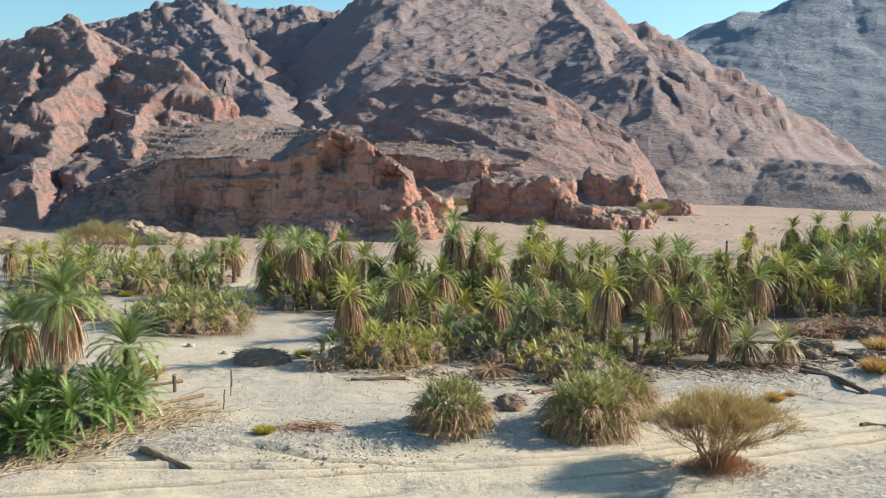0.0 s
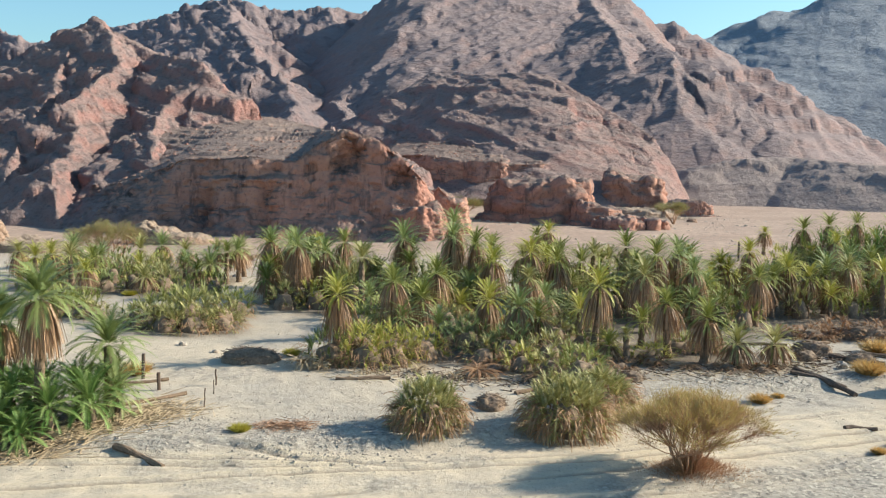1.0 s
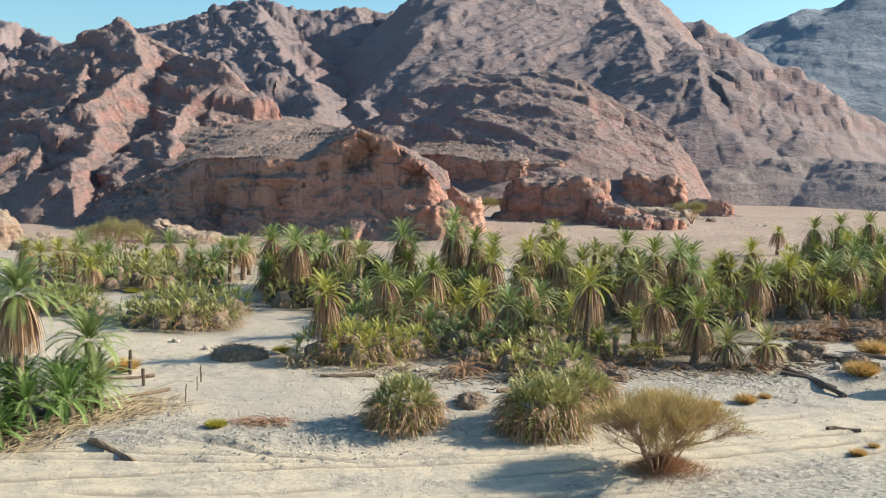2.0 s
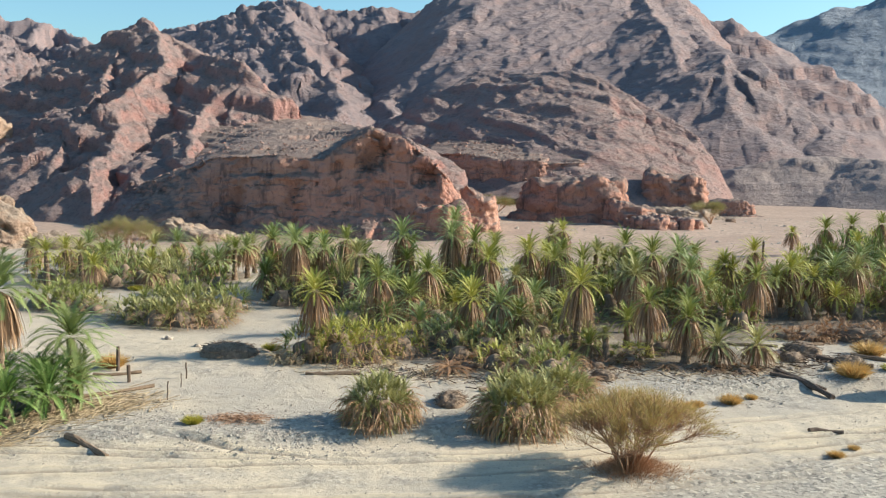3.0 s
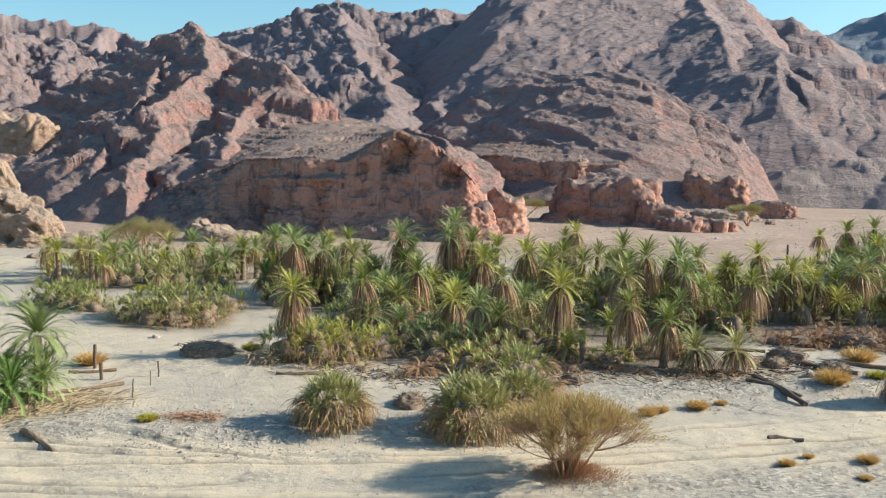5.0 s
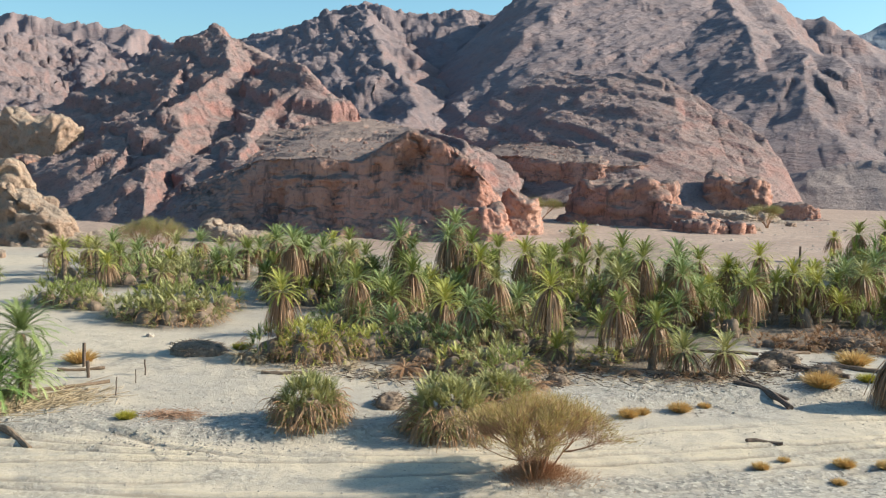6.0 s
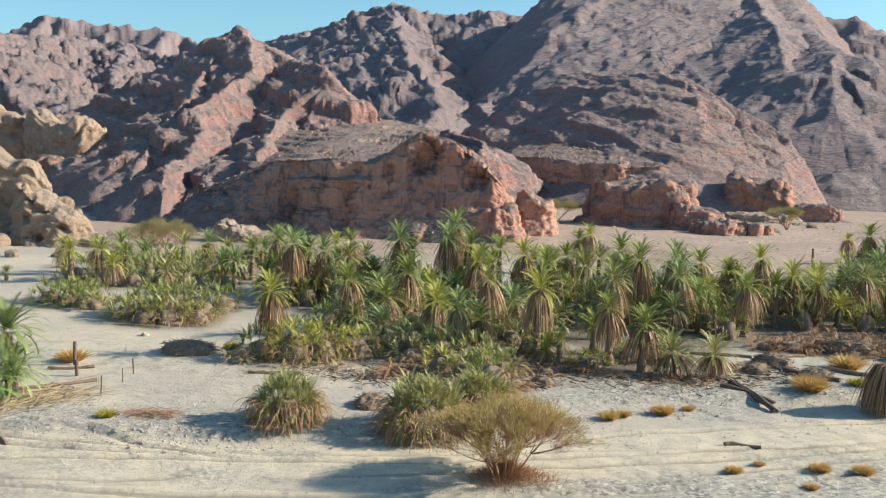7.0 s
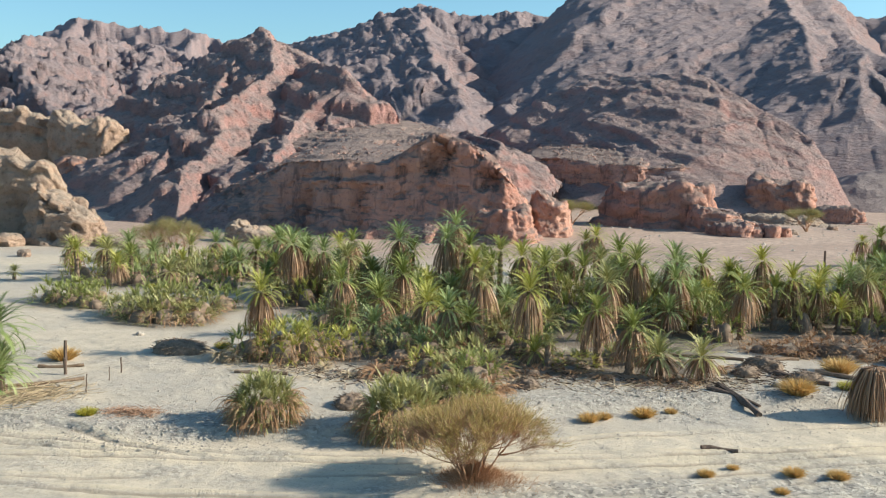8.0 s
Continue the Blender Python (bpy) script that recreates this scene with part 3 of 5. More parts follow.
peak = massif("mountain", "craggy red-brown mountain with a pointed summit block",
       [([(-250, 380, 20), (-190, 362, 38), (-150, 352, 50), (-136, 349, 57), (-130, 349, 61), (-119, 340, 52), (-103, 330, 47), (-92, 305, 44), (-84, 290, 42.5), (-72, 278, 37.5), (-66, 271, 27), (-62, 280, 24)], (0.72, 0.8), 0.88),
        ([(-136, 349, 56), (-128, 312, 40), (-118, 275, 30), (-110, 242, 20), (-103, 217, 11), (-97, 202, 3)], (0.55, 0.68), 0.9),
        ([(-130, 349, 60), (-108, 310, 44), (-103, 296, 41), (-102, 262, 31), (-102, 246, 26), (-95, 238, 20), (-84, 205, 12.5), (-78, 190, 10), (-70, 172, 2)], (0.55, 0.68), 0.9),
        ([(-72, 278, 36), (-80, 262, 27), (-76, 235, 19), (-64, 203, 13.5), (-55, 188, 11)], (0.42, 0.7), 0.9),
        ([(-66, 271, 27), (-60, 286, 24.5), (-40, 290, 22), (-25, 260, 18), (-18, 220, 15)], (0.45, 0.6), 0.9)],
       (-40, -4), (168, 420), (490, 295), ROCK_HILL, 20, 0.95, 271, 0.2, 0.45, 1.0, 0.3)


# ---- cliffs and buttes ----
def cliff(name, label, rim, back, mat, seed, columns=440, talus=0.22, batter=0.10, scale=7.0, rough=1.0, slope=None, hollows=(), ledge=None):
    """A rock wall under a rim line, with a rubble foot below it and a terrace running back from it."""
    top, rear = resample(rim, columns), resample(back, columns)
    along = np.gradient(top[:, :2], axis=0)
    for k in range(2):
        kernel = np.ones(41) / 41
        along[:, k] = np.convolve(np.pad(along[:, k], 20, mode="edge"), kernel, mode="valid")
    out = np.stack([along[:, 1], -along[:, 0]], axis=1)
    out /= np.linalg.norm(out, axis=1, keepdims=True)
    floor = land(top[:, 0], top[:, 1]) - 1.0
    high = top[:, 2] - floor
    if slope:
        batter = np.interp(top[:, 0], slope[0], slope[1])
    rows = []
    for v in np.linspace(0, 1, 24):
        reach = high * (batter + talus * (1.6 - 1.2 * v))
        rows.append(np.column_stack([top[:, :2] + out * reach[:, None], floor + high * 0.24 * v]))
    for v in np.linspace(0.02, 1, 110):
        reach = high * (batter * (1 - v) + talus * 0.4 * (1 - v) ** 4) - 0.035 * high * np.clip((v - 0.86) / 0.14, 0, 1) ** 2
        rows.append(np.column_stack([top[:, :2] + out * reach[:, None], floor + high * (0.24 + 0.76 * v)]))
    for v in np.linspace(0.01, 1, 70) ** 1.3:
        rows.append(top * (1 - v) + rear * v)
    P = np.array(rows)
    N = normals_of(P)
    if N[60, columns // 2, 1] > 0:
        N = -N
    x, y, z = P[..., 0], P[..., 1], P[..., 2]
    flute = ridged(x / scale * 1.1, y / scale * 1.1, z / scale * 0.35, 4, seed)
    crag = billow(x / scale * 2.2, y / scale * 2.2, z / scale * 2.2, 5, seed + 5)
    small = fbm(x / scale * 9, y / scale * 9, z / scale * 9, 3, seed + 8, 0.6)
    bands = value_noise(x / 30, y / 30, z / scale * 4.0, seed + 11)
    broad = facets(x / scale * 0.5, y / scale * 0.5, z / scale * 0.55, 3, seed + 21)
    wall = np.ones(len(rows))
    wall[134:] = np.interp(np.arange(70), [0, 8, 69], [0.8, 0.3, 0.4])
    face = (wall > 0.9)[:, None]
    bands = (bands - 0.5) * face
    blocks = facets(x / scale * 1.7, y / scale * 1.7, z / scale * 2.4, 3, seed + 25)
    push = scale * rough * wall[:, None] * (0.30 * broad + 0.19 * flute + 0.07 * crag + 0.03 * small + 0.05 * bands + 0.12 * blocks)
    cave = value_noise(x / 1.9, y / 1.9, z / 1.5, seed + 51) + 0.35 * value_noise(x / 0.8, y / 0.8, z / 0.8, seed + 52)
    push = push - face * 0.5 * smooth(0.82, 1.0, cave)
    for hx, hz, wide, tall, deep in hollows:
        push = push - face * deep * np.exp(-np.abs((x - hx + 2.4 * crag + 1.2 * small) / wide) ** 2.4 - np.abs((z - hz + 2.0 * crag + 0.25 * np.abs(x - hx)) / tall) ** 2.6)
    if ledge:
        push = push + face * ledge[3] * smooth(ledge[0], ledge[0] + 3, x) * smooth(ledge[1], ledge[1] - 3, x) * smooth(ledge[2] + 0.5, ledge[2] - 0.4, z + 0.8 * crag)
    P = P + N * push[..., None]
    step = 1.3
    layer = P[134:, :, 2] / step + 1.5 * fbm(x[134:] / 18, y[134:] / 18, 0.2, 3, seed + 41)
    part_up = layer - np.floor(layer)
    inner = np.interp(np.arange(70), [0, 6, 60, 69], [0, 1, 1, 0])[:, None]
    P[134:, :, 2] += inner * step * 0.85 * np.clip(1.6 * value_noise(x[134:] / 11, y[134:] / 11, 0.7, seed + 43) - 0.5, 0, 1) * (smooth(0.7, 0.95, part_up) - part_up + 0.2)
    return tagged(new(name, grid_mesh(name, P, mat)), label, "cliff")


wall = cliff("cliff", "sheer fluted red sandstone cliff above a sandy foot",
      [(-76, 196, 5), (-64, 186, 8.5), (-56, 179, 11), (-50, 174, 13), (-44, 171, 13.6), (-35, 168, 13.2), (-27, 167, 13), (-24, 167.6, 15.4), (-19, 168.2, 18.4), (-14, 168, 16.8), (-10, 167.6, 14.4), (-6.6, 167, 11.4), (-5.2, 169.5, 9.3), (-4.6, 175, 7), (-4.6, 184, 5), (-4.6, 194, 2)],
      [(-84, 240, 18), (-70, 260, 22), (-62, 280, 24.5), (-52, 284, 24), (-44, 275, 22), (-36, 250, 20.5), (-30, 225, 19), (-24, 205, 18.5), (-19, 195, 17.5), (-14, 195, 15), (-12, 198, 12), (-11, 200, 9), (-10.5, 201, 7), (-10, 202, 4), (-10, 203, 1)],
      ROCK_NEAR, 401, 430, rough=0.8, slope=([-56, -47], [0.95, 0.08]), ledge=(-47, -27, 10.4, 0.9),
      hollows=[(-18.2, 14.6, 2.3, 2.6, 3.6), (-43.6, 4.0, 1.7, 4.5, 2.6), (-32.6, 4.5, 1.4, 5.5, 1.1), (-9.2, 10.8, 1.7, 1.6, 2.2)])
bluff = cliff("cliff", "low red sandstone bluff under a rubble terrace",
      [(-34, 312, 9), (-24, 303, 13.5), (-12, 295, 13.8), (-3, 290, 12.4), (5, 287, 11.8), (11.5, 286, 11.6), (14, 290, 11.0), (23, 290, 11.7), (30, 294, 11), (36, 300, 10.3), (41, 306, 8)],
      [(-26, 335, 18), (-20, 345, 22), (-12, 340, 22), (-4, 335, 22), (5, 333, 22), (11, 332, 22), (15, 330, 22), (22, 328, 21), (30, 326, 20), (37, 325, 19), (44, 325, 17)],
      ROCK_NEAR, 421, 270, 0.35, 0.12, 6.0)


def butte(name, label, centre, radii, top, mat, seed, turn=0.0, tilt=0.0, foot=0.3, square=3.2, scale=None, category="rock outcrop", size=(110, 46), pits=0.0, rough=1.0):
    """A free-standing block of rock: squarish outline, steep sides, a worn top and a rubble foot."""
    cx, cy = centre
    rx, ry = radii
    base = float(land(np.array(cx), np.array(cy))) - 0.8
    high = top - base
    scale = scale or min(rx, ry, high) * 0.9
    a = np.linspace(0, 2 * np.pi, size[0], endpoint=False)
    ca, sa = np.cos(a), np.sin(a)
    ring = 1 / (np.abs(ca) ** square + np.abs(sa) ** square) ** (1 / square)
    v = np.linspace(0, 1, size[1])
    reach = np.interp(v, [0, 0.18, 0.26, 0.62, 0.70, 0.80, 1.0], [1 + foot, 1.04 + foot * 0.25, 1.0, 0.90, 0.82, 0.6, 0.0])
    rise = np.interp(v, [0, 0.18, 0.26, 0.62, 0.70, 0.80, 1.0], [0, 0.17, 0.27, 0.92, 0.985, 1.0, 1.0])
    lx = rx * np.outer(reach, ring * ca)
    ly = ry * np.outer(reach, ring * sa)
    lz = np.outer(rise, np.ones_like(a)) * (high + tilt * lx)
    t = radians(turn)
    P = np.stack([cx + lx * np.cos(t) - ly * np.sin(t), cy + lx * np.sin(t) + ly * np.cos(t), base + lz], axis=2)
    N = normals_of(P)
    outward = P - np.array([cx, cy, base])
    N *= np.sign((N * outward).sum(axis=2, keepdims=True) + 1e-9)
    x, y, z = P[..., 0], P[..., 1], P[..., 2]
    big = facets(x / scale * 0.8, y / scale * 0.8, z / scale * 0.7, 4, seed, 0.6)
    crag = billow(x / scale * 1.7, y / scale * 1.7, z / scale * 1.5, 4, seed + 2)
    small = fbm(x / scale * 5, y / scale * 5, z / scale * 8, 3, seed + 4, 0.6)
    fade = (1 - v ** 6)[:, None]
    P = P + N * ((big * 0.75 + crag * 0.28 + small * 0.15) * rough * scale * fade)[..., None]
    if pits:
        cave = value_noise(x / 1.7, y / 1.7, z / 1.3, seed + 8) + 0.35 * value_noise(x / 0.7, y / 0.7, z / 0.6, seed + 9)
        band = value_noise(x / 9, y / 9, z / 1.1, seed + 10) - 0.5
        P = P + N * ((0.7 * band * pits - pits * smooth(0.78, 0.98, cave)) * fade)[..., None]
    worn = value_noise(x / scale * 0.55, y / scale * 0.55, 0.3, seed + 6) + 0.4 * value_noise(x / scale * 1.6, y / scale * 1.6, 0.8, seed + 7, True)
    P[..., 2] -= (0.42 * high * (worn - 0.55) * smooth(0.3, 1.0, (P[..., 2] - base) / high)).clip(-0.1 * high, None)
    if category == "boulder":
        return tagged(new(name, grid_mesh(name, P, mat, wrap=True)), label, category)
    thing = new(name)
    rim = int(0.58 * size[1])
    part("body", grid_mesh("body", P[:rim + 1], mat, wrap=True), thing)
    part("cap", grid_mesh("cap", P[rim:], mat, wrap=True), thing, "worn broken top")
    return tagged(thing, label, category)


butte("rock_outcrop", "red sandstone butte standing alone on the sandy flat", (18.5, 220), (11.5, 7), 9.3, ROCK_NEAR, 501, -4, -0.02, 0.25, 3.6, 4.2)
butte("rock_outcrop", "worn red rock shoulder beside the butte", (30, 212), (5.5, 4.5), 4.6, ROCK_NEAR, 503, 10, -0.12, 0.4, 2.6, 2.6)
butte("rock_outcrop", "square red sandstone block below the dome mountain", (50, 285), (8.5, 6), 10.2, ROCK_NEAR, 505, 0, -0.08, 0.3, 4.0, 4.0)
butte("rock_outcrop", "flat layered sandstone shelf at the dome's foot", (63.5, 274), (6.5, 5), 2.0, ROCK_NEAR, 507, 0, -0.08, 0.5, 3.0, 2.0)
butte("rock_outcrop", "low pale rock ledge spread over the sand", (48, 262), (10, 8), 0.2, ROCK_PALE, 509, 0, -0.02, 0.8, 2.4, 2.0)
butte("rock_outcrop", "dark-topped sandstone prow at the end of the cliff", (-6.6, 166.5), (5.0, 4.0), 5.8, ROCK_NEAR, 511, -5, -0.03, 0.25, 3.0, 2.6)
butte("rock_outcrop", "red sandstone stub behind the end of the cliff", (-1.6, 189), (3.4, 5), 7.8, ROCK_NEAR, 513, 0, -0.25, 0.25, 3.0, 2.6)
butte("rock_outcrop", "small pale rock knob on a sand mound", (-46.2, 149.5), (1.9, 1.6), 3.6, ROCK_PALE, 515, 0, -0.15, 0.7, 2.2, 1.0)
butte("rock_outcrop", "low pale sand mound strewn with broken rock", (-43.2, 149), (6.5, 4.5), 2.6, ROCK_PALE, 517, 0, -0.2, 0.9, 2.0, 0.9)
butte("rock_outcrop", "tall pale sandstone tower with a sheer shaded wall", (-82.8, 132.9), (14, 3.2), 16.6, ROCK_PALE, 519, 8, -0.11, 0.1, 4.0, 3.4, size=(180, 66), pits=0.5, rough=0.4)
butte("rock_outcrop", "pitted pale sandstone spur falling to the sandy flat", (-66.2, 130.5), (5.6, 4.2), 7.4, ROCK_PALE, 521, 6, -0.55, 0.4, 2.4, 2.4, size=(120, 56), pits=1.1, rough=0.7)
butte("rock_outcrop", "broken pale ledge at the foot of the tower", (-77.5, 122.5), (9, 3.6), 2.8, ROCK_PALE, 523, 22, -0.03, 0.4, 2.6, 2.2, size=(110, 40), pits=0.7, rough=0.7)
butte("rock_outcrop", "pale sand slope trailing off the pitted spur", (-57, 133), (7.5, 5.5), 2.1, ROCK_PALE, 525, 0, -0.17, 0.9, 2.0, 1.0)
butte("rock_outcrop", "sunlit knobbly sandstone outcrop beside the wadi mouth", (-146, 258), (12.5, 8), 24, ROCK_PALE, 527, 0, -0.12, 0.05, 2.6, 4.0, size=(120, 52), pits=0.9, rough=0.55)
butte("rock_outcrop", "reddish sandstone block under the knobbly outcrop", (-144, 251), (9.0, 6), 13.5, ROCK_NEAR, 529, 0, -0.1, 0.1, 3.0, 4.0, size=(100, 46), pits=1.0)
butte("rock_outcrop", "pale rounded sandstone hill beyond the tower", (-176, 262), (24, 12), 27, ROCK_PALE, 531, 0, -0.1, 0.2, 2.6, 8.0, size=(100, 46), pits=1.2)
rubble("rubble", "dark broken blocks strewn over the rocky slopes", [peak, dome], 2600, (0.15, 0.7), ROCK_HILL, 601, 380)
rubble("terrace_rubble", "broken blocks lying on the cliff terraces", [wall, bluff], 2600, (0.15, 0.7), ROCK_NEAR, 603, 340)


# ---- plants ----
rng = random.Random(7)


def gz(x, y):
    return float(ground_height(np.array([x]), np.array([y]))[0])


def frond(verts, faces, start, az, elev, length, droop, leaf, pairs, lift=0.3, twist=0.0, hang=0.0):
    """One feather leaf: an arching midrib with pointed leaflets along both sides."""
    side = Vector((-math.sin(az), math.cos(az), 0))
    p, base = Vector(start), len(verts)
    tips = []
    verts.append(p.copy())
    for i in range(pairs):
        s = (i + 1) / pairs
        e = radians(elev - droop * s ** 1.4)
        t = Vector((math.cos(e) * math.cos(az), math.cos(e) * math.sin(az), math.sin(e))) + side * twist * s
        t.normalize()
        p = p + t * (length / pairs)
        verts.append(p.copy())
        if s < 0.1:
            tips.append(None)
            continue
        up = t.cross(side)
        if up.z < 0:
            up = -up
        size = leaf * (0.45 + 0.75 * math.sin(math.pi * min(1, s * 0.85 + 0.08))) * rng.uniform(0.6, 1.2)
        pair = []
        for sign in (1, -1):
            d = t * rng.uniform(0.8, 1.35) + side * sign * 0.8 + up * lift + Vector((0, 0, -hang - 0.08))
            pair.append(p + d.normalized() * size)
        tips.append(pair)
    for i, pair in enumerate(tips):
        if pair:
            b = len(verts)
            verts.extend(pair)
            faces.append((base + i, base + i + 1, b))
            faces.append((base + i + 1, base + i, b + 1))


def tube(verts, faces, points, radii, sides=6):
    base = len(verts)
    for i, q in enumerate(points):
        a, b = points[max(i - 1, 0)], points[min(i + 1, len(points) - 1)]
        t = (Vector(b) - Vector(a)).normalized()
        u = t.cross(Vector((0, 0, 1)) if abs(t.z) < 0.9 else Vector((1, 0, 0))).normalized()
        v = t.cross(u)
        for k in range(sides):
            a = 2 * math.pi * k / sides
            verts.append(Vector(q) + (u * math.cos(a) + v * math.sin(a)) * radii[i])
    for i in range(len(points) - 1):
        for k in range(sides):
            a, b = base + i * sides + k, base + i * sides + (k + 1) % sides
            faces.append((a, b, b + sides, a + sides))
    faces.append(tuple(base + k for k in range(sides))[::-1])
    faces.append(tuple(base + (len(points) - 1) * sides + k for k in range(sides)))


def palm_trunk(hub, lean):
    """A stem with the stubs of old leaf bases in rings."""
    verts, faces = [], []
    rows, sides = max(6, int(hub * 4)), 8
    for i in range(rows + 1):
        s = i / rows
        r = (0.26 - 0.04 * s) * (1.18 if i % 2 else 0.94) + (0.16 * (1 - s) ** 6)
        for k in range(sides):
            a = 2 * math.pi * (k + 0.5 * (i % 2)) / sides
            verts.append((lean * s * s + r * math.cos(a), r * math.sin(a), hub * s - 0.25 * (1 - s)))
    for i in range(rows):
        for k in range(sides):
            a, b = i * sides + k, i * sides + (k + 1) % sides
            faces.append((a, b, b + sides, a + sides))
    faces.append(tuple(rows * sides + k for k in range(sides)))
    return tri_mesh("trunk", verts, faces, [BARK], flat=True)


GOLDEN = math.pi * (3 - math.sqrt(5))


def palm_crown(hub, lean, count, length, leaf, mat, low=-14, pairs=17):
    verts, faces = [], []
    for i in range(count):
        s = (i + 0.5) / count
        elev = 84 - (84 - low) * s ** 1.1 + rng.uniform(-8, 8)
        long = length * (0.66 + 0.4 * math.sin(math.pi * min(1, 0.1 + s * 0.7))) * rng.uniform(0.82, 1.1)
        frond(verts, faces, (lean, 0, hub + 0.25 * (1 - s)), i * GOLDEN + rng.uniform(-0.2, 0.2), elev, long, rng.uniform(30, 78), leaf, pairs, 0.3, rng.uniform(-0.25, 0.25), 0.08)
    return tri_mesh("crown", verts, faces, [mat], flat=True)


def strand(verts, faces, start, az, out, drop, width, sway):
    """One dead leaf hanging against the stem: a narrow ribbon that bends over and falls straight."""
    side = Vector((-math.sin(az), math.cos(az), 0))
    turn = rng.uniform(-1.1, 1.1)
    face = side * math.cos(turn) + Vector((math.cos(az), math.sin(az), 0)) * math.sin(turn)
    base = len(verts)
    steps = (0.0, 0.12, 0.4, 0.75, 1.0)
    for s in steps:
        r = out * (0.5 * (1 - math.exp(-7 * s)) + 0.5 * s ** 0.8)
        q = Vector(start) + Vector((math.cos(az), math.sin(az), 0)) * r + side * sway * s
        q.z += 0.16 * math.sin(math.pi * min(1, s * 3.2)) - drop * s
        w = face * width * (1.0 - 0.65 * s)
        verts.extend([q - w, q + w])
    for i in range(len(steps) - 1):
        b = base + 2 * i
        faces.append((b, b + 1, b + 3, b + 2))


def palm_skirt(hub, lean, drop, count, out=0.78):
    """Dead leaves hanging down round the stem in a thick bundle with a ragged lower edge."""
    verts, faces = [], []
    for i in range(count):
        s = i / count
        az = i * GOLDEN + rng.uniform(-0.3, 0.3)
        z = hub - 0.05 - 0.22 * drop * s
        long = min(drop * rng.uniform(0.62, 1.05) * (1.06 - 0.3 * s), z - 0.05)
        strand(verts, faces, (lean + 0.2 * math.cos(az), 0.2 * math.sin(az), z), az, out * (1.0 - 0.55 * s) * rng.uniform(0.55, 1.12), long, rng.uniform(0.022, 0.05), rng.uniform(-0.22, 0.22))
    return tri_mesh("dead_fronds", verts, faces, [FROND_SKIRT], flat=True)


def date_palm(hub, skirt, mat, length=2.9, count=46, lean=0.0, fine=False):
    thing = new("date_palm")
    part("trunk", palm_trunk(hub, lean), thing)
    if fine and hub > 3:
        for i in range(64):
            verts, faces = [], []
            s = (i + 0.5) / 64
            long = length * (0.62 + 0.42 * math.sin(math.pi * min(1, 0.1 + s * 0.7))) * rng.uniform(0.85, 1.1)
            frond(verts, faces, (lean, 0, hub + 0.25 * (1 - s)), i * GOLDEN + rng.uniform(-0.2, 0.2), 84 - 96 * s ** 1.1 + rng.uniform(-9, 9), long, rng.uniform(45, 95), 0.4, 40, 0.15, rng.uniform(-0.25, 0.25), 0.12)
            part("frond", tri_mesh("frond", verts, faces, [mat], flat=True), thing)
    elif fine:
        part("crown", palm_crown(hub, lean, 58, length, 0.3, mat, -14, 30), thing)
    else:
        part("crown", palm_crown(hub, lean, count, length * 0.83, 0.23, mat), thing)
    if skirt:
        part("dead_fronds", palm_skirt(hub, lean, skirt * (1.0 if fine else 0.88), 420 if fine else 175, 1.0 if fine else 1.45), thing, "hanging brown dead fronds")
    return thing


